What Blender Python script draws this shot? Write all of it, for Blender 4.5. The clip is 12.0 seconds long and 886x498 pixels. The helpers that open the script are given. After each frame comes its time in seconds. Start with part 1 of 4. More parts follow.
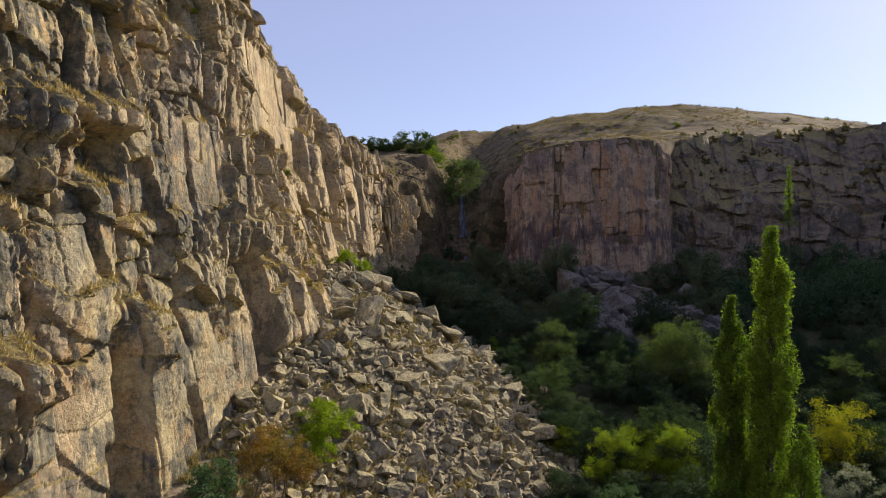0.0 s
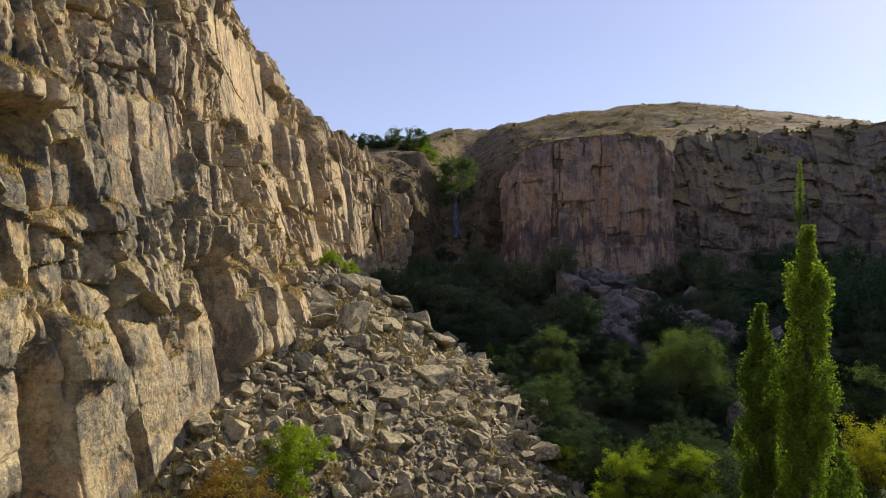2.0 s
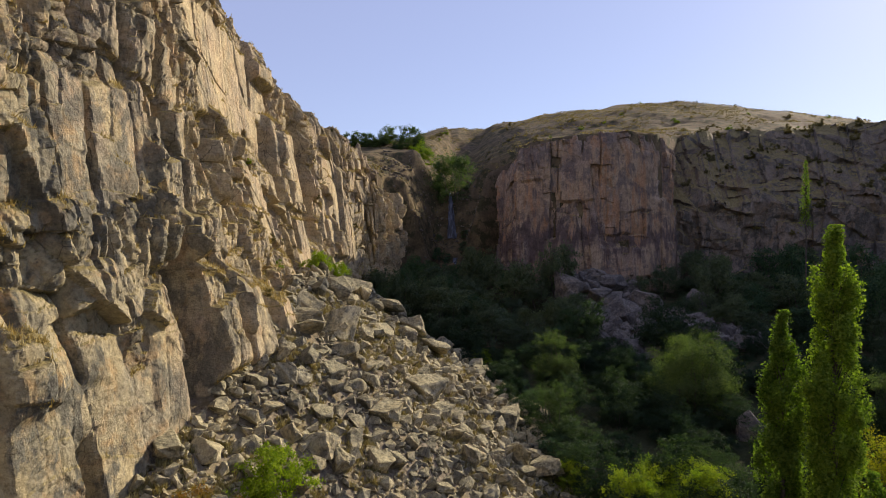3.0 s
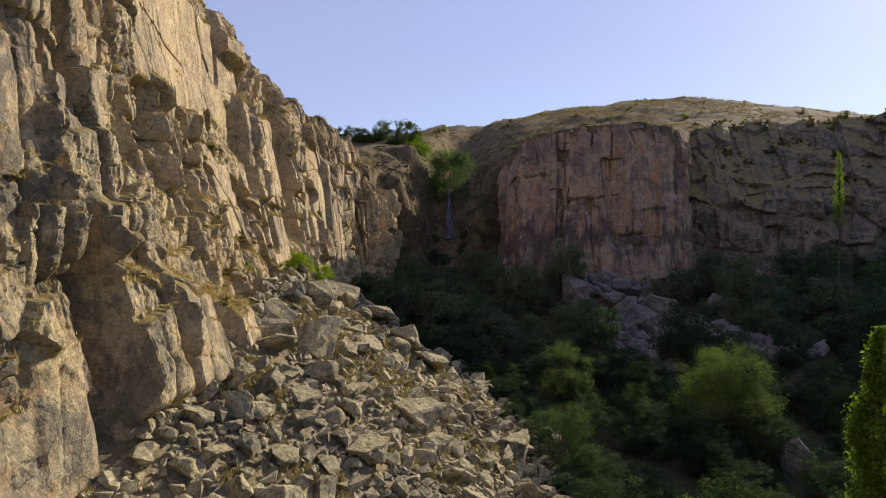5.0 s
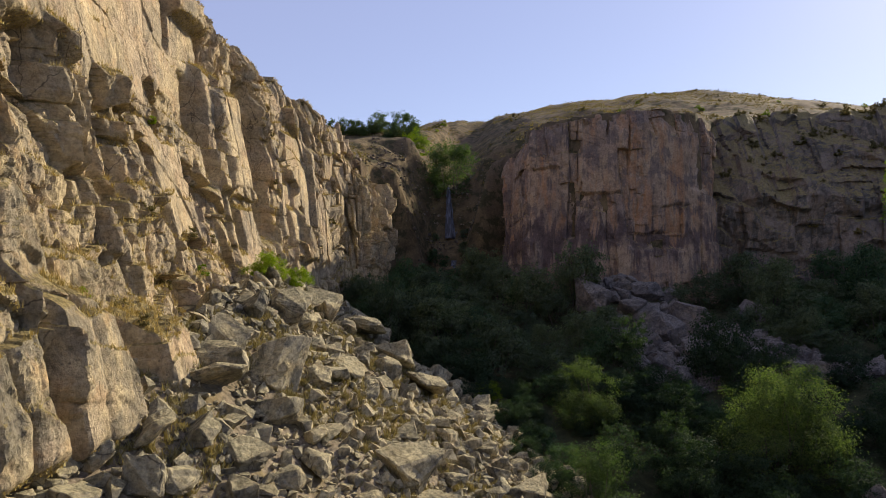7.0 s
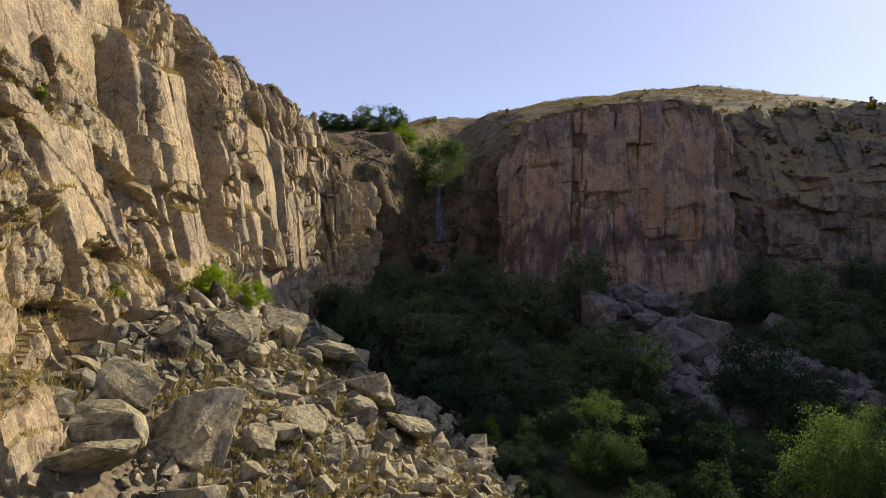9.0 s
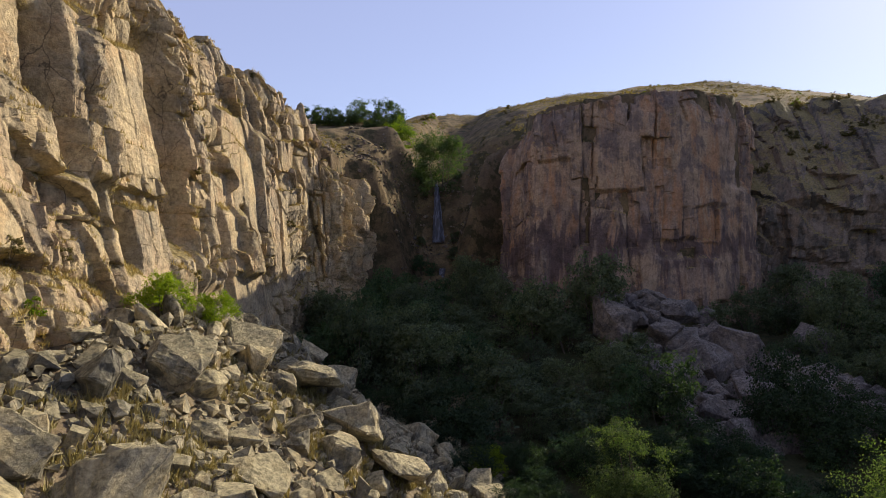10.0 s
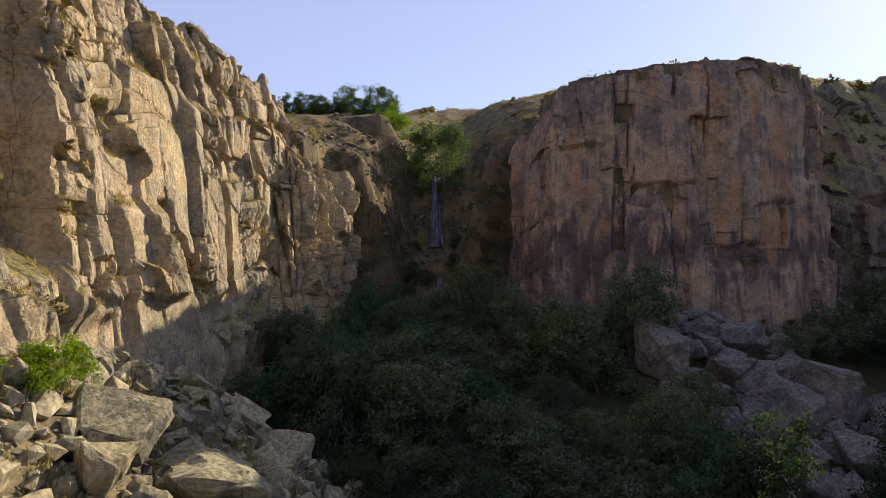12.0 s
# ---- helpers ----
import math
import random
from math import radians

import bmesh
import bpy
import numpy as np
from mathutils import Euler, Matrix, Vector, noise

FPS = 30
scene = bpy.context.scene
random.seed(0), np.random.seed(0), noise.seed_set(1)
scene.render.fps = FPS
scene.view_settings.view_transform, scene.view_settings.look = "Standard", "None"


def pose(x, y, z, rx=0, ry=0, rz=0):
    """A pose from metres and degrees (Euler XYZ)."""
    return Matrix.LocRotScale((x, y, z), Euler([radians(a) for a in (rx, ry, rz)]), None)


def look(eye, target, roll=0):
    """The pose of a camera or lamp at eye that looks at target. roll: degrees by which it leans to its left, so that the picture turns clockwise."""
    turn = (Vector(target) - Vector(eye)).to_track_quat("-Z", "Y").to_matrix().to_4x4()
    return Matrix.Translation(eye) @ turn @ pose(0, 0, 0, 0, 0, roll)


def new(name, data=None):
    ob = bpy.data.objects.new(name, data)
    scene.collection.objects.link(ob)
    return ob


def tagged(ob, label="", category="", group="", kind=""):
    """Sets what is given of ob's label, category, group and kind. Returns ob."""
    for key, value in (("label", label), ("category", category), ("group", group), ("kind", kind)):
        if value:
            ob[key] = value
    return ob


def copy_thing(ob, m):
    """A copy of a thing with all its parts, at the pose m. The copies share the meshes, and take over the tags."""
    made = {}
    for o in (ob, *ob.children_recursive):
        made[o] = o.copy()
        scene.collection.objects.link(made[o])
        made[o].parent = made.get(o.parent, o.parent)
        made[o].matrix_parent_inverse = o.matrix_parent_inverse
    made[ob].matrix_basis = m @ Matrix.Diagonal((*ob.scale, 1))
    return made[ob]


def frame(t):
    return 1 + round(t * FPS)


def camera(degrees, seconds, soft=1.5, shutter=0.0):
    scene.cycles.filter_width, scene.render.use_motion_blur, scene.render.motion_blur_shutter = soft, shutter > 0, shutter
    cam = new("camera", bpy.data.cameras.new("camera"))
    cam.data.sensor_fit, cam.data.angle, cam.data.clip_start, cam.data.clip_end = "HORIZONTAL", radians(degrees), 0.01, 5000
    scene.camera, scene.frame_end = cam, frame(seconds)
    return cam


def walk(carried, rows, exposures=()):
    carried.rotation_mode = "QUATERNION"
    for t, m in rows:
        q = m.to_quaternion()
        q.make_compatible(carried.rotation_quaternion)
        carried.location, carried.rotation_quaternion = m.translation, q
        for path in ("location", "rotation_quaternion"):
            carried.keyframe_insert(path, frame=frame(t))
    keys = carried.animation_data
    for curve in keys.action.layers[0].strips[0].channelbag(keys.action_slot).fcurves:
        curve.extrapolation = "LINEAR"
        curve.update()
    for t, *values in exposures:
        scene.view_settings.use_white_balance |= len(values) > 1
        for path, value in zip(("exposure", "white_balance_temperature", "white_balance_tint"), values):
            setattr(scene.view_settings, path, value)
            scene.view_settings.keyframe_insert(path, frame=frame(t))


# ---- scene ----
cam = camera(71.3, 12.0, soft=0.9)
METRES, EYE, TILT, LEAN, TURN = 66.0, 22.0, 0.0, 0.0, 0.0
ROWS = [
    (0.0, 0.0, 0.0, 0.0, 0.0, 0.0, 0.0),
    (0.5, 0.0012, 0.0183, -0.0014, -0.01, -0.02, -0.03),
    (1.0, 0.002, 0.0403, -0.0013, -0.02, 0.01, -0.07),
    (1.5, 0.0028, 0.0665, -0.0, -0.03, 0.05, -0.09),
    (2.0, 0.0035, 0.0947, 0.0011, -0.55, 0.03, -0.13),
    (2.5, 0.0042, 0.123, 0.0019, -0.96, 0.01, -0.12),
    (3.0, 0.0044, 0.1529, 0.0024, -1.03, 0.08, -0.13),
    (5.0, 0.0093, 0.2985, -0.0003, -1.19, 0.25, -0.17),
    (5.5, 0.0114, 0.3416, -0.0007, -1.18, 0.3, -0.17),
    (6.0, 0.0131, 0.384, -0.001, -1.18, 0.3, -0.17),
    (6.5, 0.0142, 0.4263, -0.0005, -1.18, 0.31, -0.2),
    (7.0, 0.0154, 0.467, 0.0009, -1.18, 0.27, -0.24),
    (9.0, 0.0227, 0.6308, 0.0151, -2.05, 0.24, -0.4),
    (9.5, 0.0257, 0.6834, 0.0188, -2.12, 0.24, -0.4),
    (10.0, 0.0281, 0.7415, 0.0209, -2.15, 0.24, -0.45),
    (10.5, 0.0306, 0.8043, 0.0228, -2.17, 0.26, -0.49),
    (11.0, 0.0345, 0.8686, 0.0261, -2.15, 0.29, -0.48),
    (11.5, 0.0375, 0.9339, 0.0285, -2.18, 0.37, -0.5),
    (12.0, 0.0416, 0.9979, 0.0314, -2.14, 0.43, -0.49),
]
walk(cam, [(t, pose(0, 0, EYE, TILT, LEAN, TURN) @ pose(METRES * x, METRES * y, METRES * z, 90 + pitch, roll, yaw)) for t, x, y, z, yaw, pitch, roll in ROWS],
     [(0.0, 0.62, 6550, 11), (4.8, 0.58, 6560, 11), (9.0, 0.60, 6580, 11), (12.0, 0.82, 6600, 11)])
# ---------------------------------------------------------------- world and sun
SUN_AZ, SUN_EL = 45.0, 27.7  # degrees to the right of +y, and above the horizon
sky_world = bpy.data.worlds.new("sky")
scene.world = sky_world
sky_world.use_nodes = True
wt = sky_world.node_tree
sky = wt.nodes.new("ShaderNodeTexSky")
sky.sky_type, sky.sun_disc = "NISHITA", False
sky.sun_elevation, sky.sun_rotation = radians(SUN_EL), radians(SUN_AZ)
sky.altitude, sky.air_density, sky.dust_density, sky.ozone_density = 1200, 1.0, 0.7, 2.0
haze = wt.nodes.new("ShaderNodeMix")
haze.data_type = "RGBA"
haze.inputs[0].default_value, haze.inputs[7].default_value = 0.5, (3.75, 3.8, 6.0, 1)
wt.links.new(sky.outputs[0], haze.inputs[6])
wt.links.new(haze.outputs[2], wt.nodes["Background"].inputs[0])
wt.nodes["Background"].inputs[1].default_value = 0.099
sun = new("sun", bpy.data.lights.new("sun", "SUN"))
sun.data.energy, sun.data.angle, sun.data.color = 5.0, radians(0.53), (1.0, 0.86, 0.66)
sun_way = Vector((math.sin(radians(SUN_AZ)) * math.cos(radians(SUN_EL)), math.cos(radians(SUN_AZ)) * math.cos(radians(SUN_EL)), math.sin(radians(SUN_EL))))
sun.matrix_world = look(sun_way * 300, (0, 0, 0))


# ---------------------------------------------------------------- numbers: noise, cells
def hashed(a, b, seed):
    v = np.sin(a * 127.1 + b * 311.7 + seed * 74.7) * 43758.5453
    return v - np.floor(v)


def vnoise(u, v, seed=0):
    """Smooth value noise, 0 to 1."""
    iu, iv = np.floor(u), np.floor(v)
    fu, fv = u - iu, v - iv
    fu, fv = fu * fu * (3 - 2 * fu), fv * fv * (3 - 2 * fv)
    a, b = hashed(iu, iv, seed), hashed(iu + 1, iv, seed)
    c, d = hashed(iu, iv + 1, seed), hashed(iu + 1, iv + 1, seed)
    return (a * (1 - fu) + b * fu) * (1 - fv) + (c * (1 - fu) + d * fu) * fv


def fbm(u, v, seed=0, octaves=4):
    """Layered noise, about -1 to 1."""
    total, amp = 0, 1.0
    for i in range(octaves):
        total = total + amp * (vnoise(u * 2**i, v * 2**i, seed + 7.3 * i) * 2 - 1)
        amp *= 0.5
    return total / 1.6


def blocks(u, v, seed, amp, tilt_u, tilt_v, crack=0.0, wide=0.06, blend=0.05, jitter=0.9):
    """Irregular blocks, each a tilted face at its own depth, with a crack between neighbours."""
    iu, iv = np.floor(u), np.floor(v)
    f1, f2 = np.full(u.shape, 9e9), np.full(u.shape, 9e9)
    h1, h2 = np.zeros(u.shape), np.zeros(u.shape)
    for i in (-1, 0, 1):
        for j in (-1, 0, 1):
            cu, cv = iu + i, iv + j
            a, b = hashed(cu, cv, seed), hashed(cu, cv, seed + 3.1)
            du, dv = u - cu - 0.5 - jitter * (a - 0.5), v - cv - 0.5 - jitter * (b - 0.5)
            d = np.hypot(du, dv)
            c = a * 37.7 + b * 91.3
            c, e, g = c - np.floor(c), c * 7.1 - np.floor(c * 7.1), c * 13.3 - np.floor(c * 13.3)
            h = (c - 0.5) * 2 + tilt_u * (e - 0.5) * 2 * du + tilt_v * (g - 0.5) * 2 * dv
            near, second = d < f1, d < f2
            f2, h2 = np.where(near, f1, np.where(second, d, f2)), np.where(near, h1, np.where(second, h, h2))
            f1, h1 = np.where(near, d, f1), np.where(near, h, h1)
    gap = f2 - f1
    w = 0.5 * (1 - smooth(0, blend, gap))
    return amp * (h1 * (1 - w) + h2 * w) - crack * np.exp(-gap / wide)


def kinked(u, v, seed, octaves=2):
    """Noise of straight pieces with kinks between them, about -1 to 1."""
    total = 0
    for i in range(octaves):
        a, b = u * 2**i, v * 2**i
        ia, ib = np.floor(a), np.floor(b)
        fa, fb = a - ia, b - ib
        low = hashed(ia, ib, seed + i) * (1 - fa) + hashed(ia + 1, ib, seed + i) * fa
        high = hashed(ia, ib + 1, seed + i) * (1 - fa) + hashed(ia + 1, ib + 1, seed + i) * fa
        total = total + (low * (1 - fb) + high * fb - 0.5) * 2 * 0.5**i
    return total / 1.3


def jointed(u, w, seed, amp, tilt_u, tilt_w, crack, wide, worn=0.35):
    """Rock split by upright joints into columns, and each column by cross joints into blocks that stand at their own depth and tilt."""
    def split(t, salt):
        i = np.floor(t)
        low, high = i + 0.7 * (hashed(i, salt, seed) - 0.5), i + 1 + 0.7 * (hashed(i + 1, salt, seed) - 0.5)
        k = np.where(t < low, i - 1, np.where(t >= high, i + 1, i))
        low, high = k + 0.7 * (hashed(k, salt, seed) - 0.5), k + 1 + 0.7 * (hashed(k + 1, salt, seed) - 0.5)
        return k, t - (low + high) / 2, np.minimum(t - low, high - t)
    column, du, gap_u = split(u, 0 * u)
    row, dw, gap_w = split(w + 7.7 * hashed(column, 0 * u, seed + 1.7), column)
    h, e, g = hashed(column, row, seed + 2.3), hashed(column, row, seed + 4.9), hashed(column, row, seed + 8.1)
    depth = amp * ((h - 0.5) * 2 + tilt_u * (e - 0.5) * 2 * du + tilt_w * (g - 0.5) * 2 * dw)
    corner = np.maximum(0, 0.16 + 0.1 * e - np.minimum(gap_u, gap_w)) * amp * worn * 4
    return depth - corner - crack * np.exp(-gap_u / wide) - 0.5 * crack * np.exp(-gap_w / wide)


def smooth(a, b, x):
    t = np.clip((x - a) / (b - a), 0, 1)
    return t * t * (3 - 2 * t)


# ---------------------------------------------------------------- meshes
def mesh_of(name, verts, faces, flat=True):
    """A mesh from arrays: verts (n, 3), faces (m, 3 or 4)."""
    verts, faces = np.asarray(verts, dtype=np.float32), np.asarray(faces, dtype=np.int32)
    me, k = bpy.data.meshes.new(name), faces.shape[1]
    me.vertices.add(len(verts))
    me.vertices.foreach_set("co", verts.ravel())
    me.loops.add(faces.size)
    me.loops.foreach_set("vertex_index", faces.ravel())
    me.polygons.add(len(faces))
    me.polygons.foreach_set("loop_start", np.arange(0, faces.size, k, dtype=np.int32))
    me.polygons.foreach_set("use_smooth", np.full(len(faces), not flat))
    me.update(calc_edges=True)
    me.validate()
    return me


def grid_faces(rows, cols):
    i = (np.arange(rows - 1)[:, None] * cols + np.arange(cols - 1)[None, :]).ravel()
    return np.stack([i, i + 1, i + 1 + cols, i + cols], axis=1)


def part(name, me, material, parent=None, label=""):
    if material and not me.materials:
        me.materials.append(material)
    ob = new(name, me)
    ob.parent = parent
    return tagged(ob, label)


# ---------------------------------------------------------------- materials
def nodes_of(name):
    m = bpy.data.materials.new(name)
    m.use_nodes = True
    return m, m.node_tree, m.node_tree.nodes["Principled BSDF"]


def n_noise(nt, vec, scale, detail=4, rough=0.55, warp=0.0):
    n = nt.nodes.new("ShaderNodeTexNoise")
    n.inputs["Scale"].default_value, n.inputs["Detail"].default_value = scale, detail
    n.inputs["Roughness"].default_value, n.inputs["Distortion"].default_value = rough, warp
    nt.links.new(vec, n.inputs["Vector"])
    return n.outputs["Fac"]


def n_map(nt, vec, sx, sy, sz):
    n = nt.nodes.new("ShaderNodeMapping")
    n.inputs["Scale"].default_value = (sx, sy, sz)
    nt.links.new(vec, n.inputs["Vector"])
    return n.outputs[0]


def n_ramp(nt, fac, stops):
    n = nt.nodes.new("ShaderNodeValToRGB")
    while len(n.color_ramp.elements) < len(stops):
        n.color_ramp.elements.new(0.5)
    for e, (p, c) in zip(n.color_ramp.elements, stops):
        e.position, e.color = p, (*c, 1) if isinstance(c, tuple) else (c, c, c, 1)
    nt.links.new(fac, n.inputs[0])
    return n.outputs[0]


def n_mix(nt, fac, a, b, blend="MIX"):
    n = nt.nodes.new("ShaderNodeMix")
    n.data_type, n.blend_type = "RGBA", blend
    for value, slot in ((fac, n.inputs[0]), (a, n.inputs[6]), (b, n.inputs[7])):
        if isinstance(value, tuple):
            slot.default_value = (*value, 1)
        elif isinstance(value, (int, float)):
            slot.default_value = value
        else:
            nt.links.new(value, slot)
    return n.outputs[2]


def n_math(nt, op, a, b=0.0):
    n = nt.nodes.new("ShaderNodeMath")
    n.operation = op
    for value, slot in ((a, n.inputs[0]), (b, n.inputs[1])):
        if isinstance(value, (int, float)):
            slot.default_value = value
        else:
            nt.links.new(value, slot)
    return n.outputs[0]


def n_bump(nt, bsdf, height, strength, distance):
    b = nt.nodes.new("ShaderNodeBump")
    b.inputs["Strength"].default_value, b.inputs["Distance"].default_value = strength, distance
    nt.links.new(height, b.inputs["Height"])
    nt.links.new(b.outputs[0], bsdf.inputs["Normal"])


def rock_material(name, fresh, aged, stain, crust, rusty=0.5, lichen=0.5, moss=0.5, patch=0.11, band=None, drips=0.07, grain=0.6, younger_sunlit=None, cracks=0.85, pink=0.0, growth=((0.12, 0.10, 0.04), (0.28, 0.22, 0.085))):
    """Tuff: fresh broken faces, aged grey-brown skin, rusty streaks, dark crust, lichen spots, fine joints and dry moss on ledges."""
    m, nt, bsdf = nodes_of(name)
    geo = nt.nodes.new("ShaderNodeNewGeometry")
    co = geo.outputs["Position"]
    big = n_noise(nt, n_map(nt, co, 1, 1, 0.6), patch, 5, 0.6, 0.6)
    mid = n_noise(nt, co, 0.7, 6, 0.65, 0.4)
    fine = n_noise(nt, co, 4.0, 6, 0.7)
    streak = n_noise(nt, n_map(nt, co, 0.45, 0.45, drips * 1.0), 1.0, 6, 0.65, 0.8)
    drip = n_noise(nt, n_map(nt, co, 1.3, 1.3, drips * 1.4), 1.0, 5, 0.6, 0.4)
    col = n_mix(nt, n_ramp(nt, big, [(0.42, 0.0), (0.58, 1.0)]), fresh, aged)
    col = n_mix(nt, n_math(nt, "MULTIPLY", n_ramp(nt, streak, [(0.5, 0.0), (0.62, 1.0)]), rusty), col, stain)
    shape = n_math(nt, "ADD", n_noise(nt, co, 0.22, 8, 0.7, 0.5), n_math(nt, "MULTIPLY", n_math(nt, "SUBTRACT", drip, 0.5), 0.5))
    cover = n_math(nt, "MULTIPLY", n_ramp(nt, shape, [(0.49, 0.0), (0.57, 1.0)]), lichen)
    rosy = n_noise(nt, n_map(nt, co, 1, 1, 0.5), 0.16, 5, 0.6, 0.8)
    col = n_mix(nt, n_math(nt, "MULTIPLY", n_ramp(nt, rosy, [(0.52, 0.0), (0.6, 1.0)]), pink), col, (0.35, 0.25, 0.185))
    pale = n_noise(nt, n_map(nt, co, 1, 1, 0.35), 0.3, 4, 0.6, 1.0)
    col = n_mix(nt, n_math(nt, "MULTIPLY", n_ramp(nt, pale, [(0.6, 0.0), (0.66, 1.0)]), 0.6 * pink), col, (0.52, 0.45, 0.34))
    # fresher rock further along y, lightened also in place of stronger sun on it
    if younger_sunlit:
        north = nt.nodes.new("ShaderNodeSeparateXYZ")
        nt.links.new(co, north.inputs[0])
        place = n_math(nt, "ADD", north.outputs["Y"], n_math(nt, "MULTIPLY", n_math(nt, "SUBTRACT", big, 0.5), 40))
        broken = n_ramp(nt, n_math(nt, "DIVIDE", place, 150.0), [(younger_sunlit[0] / 150, 0.0), (younger_sunlit[1] / 150, 1.0)])
        cover = n_math(nt, "MULTIPLY", cover, n_math(nt, "SUBTRACT", 1.0, n_math(nt, "MULTIPLY", broken, 0.6)))
        col = n_mix(nt, n_math(nt, "MULTIPLY", broken, 0.42), col, younger_sunlit[2])
    col = n_mix(nt, cover, col, crust)
    if band:
        low, high, tone = band
        sep = nt.nodes.new("ShaderNodeSeparateXYZ")
        nt.links.new(co, sep.inputs[0])
        level = n_math(nt, "ADD", sep.outputs["Z"], n_math(nt, "MULTIPLY", n_math(nt, "SUBTRACT", streak, 0.5), 26))
        inside = n_ramp(nt, n_math(nt, "DIVIDE", level, 60.0), [(low / 60, 0.0), (low / 60 + 0.04, 1.0), (high / 60 - 0.03, 1.0), (high / 60, 0.0)])
        col = n_mix(nt, n_math(nt, "MULTIPLY", inside, 0.8), col, tone)
    col = n_mix(nt, 0.75, col, n_ramp(nt, mid, [(0.3, 0.5), (0.5, 1.0), (0.7, 1.35)]), "MULTIPLY")
    col = n_mix(nt, grain, col, n_ramp(nt, fine, [(0.32, 0.35), (0.5, 1.0), (0.68, 1.5)]), "MULTIPLY")
    joints = nt.nodes.new("ShaderNodeTexVoronoi")
    joints.feature = "DISTANCE_TO_EDGE"
    joints.inputs["Scale"].default_value = 0.42
    wobble = nt.nodes.new("ShaderNodeTexNoise")
    wobble.inputs["Scale"].default_value, wobble.inputs["Detail"].default_value = 0.7, 5
    nt.links.new(co, wobble.inputs["Vector"])
    nt.links.new(n_mix(nt, 1.0, n_map(nt, co, 1.0, 1.0, 0.45), wobble.outputs["Color"], "ADD"), joints.inputs["Vector"])
    line = n_ramp(nt, joints.outputs["Distance"], [(0.0, 1.0), (0.014, 0.0)])
    col = n_mix(nt, n_math(nt, "MULTIPLY", line, n_ramp(nt, big, [(0.45, 0.0), (0.55, cracks)])), col, (0.05, 0.042, 0.034))
    spots = nt.nodes.new("ShaderNodeTexVoronoi")
    spots.inputs["Scale"].default_value = 3.2
    nt.links.new(co, spots.inputs["Vector"])
    spot = n_math(nt, "MULTIPLY", n_ramp(nt, spots.outputs["Distance"], [(0.1, 1.0), (0.24, 0.0)]), n_ramp(nt, mid, [(0.5, 0.0), (0.62, 0.7)]))
    col = n_mix(nt, spot, col, (0.10, 0.09, 0.075))
    sep = nt.nodes.new("ShaderNodeSeparateXYZ")
    nt.links.new(geo.outputs["Normal"], sep.inputs[0])
    up = n_ramp(nt, n_math(nt, "ADD", sep.outputs["Z"], n_math(nt, "MULTIPLY", mid, 0.5)), [(0.72, 0.0), (1.0, 1.0)])
    col = n_mix(nt, n_math(nt, "MULTIPLY", up, moss), col, n_ramp(nt, fine, [(0.4, growth[0]), (0.6, growth[1])]))
    nt.links.new(col, bsdf.inputs["Base Color"])
    bsdf.inputs["Roughness"].default_value = 0.92
    bsdf.inputs["Specular IOR Level"].default_value = 0.2
    pits = n_noise(nt, co, 2.2, 9, 0.72, 0.2)
    n_bump(nt, bsdf, n_math(nt, "ADD", pits, n_math(nt, "MULTIPLY", fine, 0.35)), 1.0, 0.22)
    return m


def leaf_material(name, dark, light, warm=None, share=0.0, through_light=0.35, passed=(1.2, 1.5, 0.5)):
    m, nt, bsdf = nodes_of(name)
    geo = nt.nodes.new("ShaderNodeNewGeometry")
    info = nt.nodes.new("ShaderNodeObjectInfo")
    col = n_mix(nt, geo.outputs["Random Per Island"], dark, light)
    if warm:
        patch = n_noise(nt, nt.nodes.new("ShaderNodeTexCoord").outputs["Object"], 0.5, 3)
        col = n_mix(nt, n_math(nt, "MULTIPLY", n_ramp(nt, patch, [(0.42, 0.0), (0.6, 1.0)]), share), col, warm)
    col = n_mix(nt, 1.0, col, n_ramp(nt, info.outputs["Random"], [(0.0, (0.75, 0.8, 0.8)), (1.0, (1.2, 1.15, 1.0))]), "MULTIPLY")
    nt.links.new(col, bsdf.inputs["Base Color"])
    bsdf.inputs["Roughness"].default_value = 0.7
    bsdf.inputs["Specular IOR Level"].default_value = 0.1
    glow = nt.nodes.new("ShaderNodeBsdfTranslucent")
    nt.links.new(n_mix(nt, 1.0, col, passed, "MULTIPLY"), glow.inputs[0])
    both = nt.nodes.new("ShaderNodeMixShader")
    both.inputs[0].default_value = through_light
    nt.links.new(bsdf.outputs[0], both.inputs[1])
    nt.links.new(glow.outputs[0], both.inputs[2])
    nt.links.new(both.outputs[0], nt.nodes["Material Output"].inputs[0])
    return m


def plain_material(name, a, b, scale, rough=0.9, bump=0.3, distance=0.05):
    m, nt, bsdf = nodes_of(name)
    co = nt.nodes.new("ShaderNodeTexCoord").outputs["Object"]
    f = n_noise(nt, co, scale, 6, 0.65)
    nt.links.new(n_mix(nt, n_ramp(nt, f, [(0.35, 0.0), (0.65, 1.0)]), a, b), bsdf.inputs["Base Color"])
    bsdf.inputs["Roughness"].default_value = rough
    bsdf.inputs["Specular IOR Level"].default_value = 0.2
    n_bump(nt, bsdf, f, bump, distance)
    return m


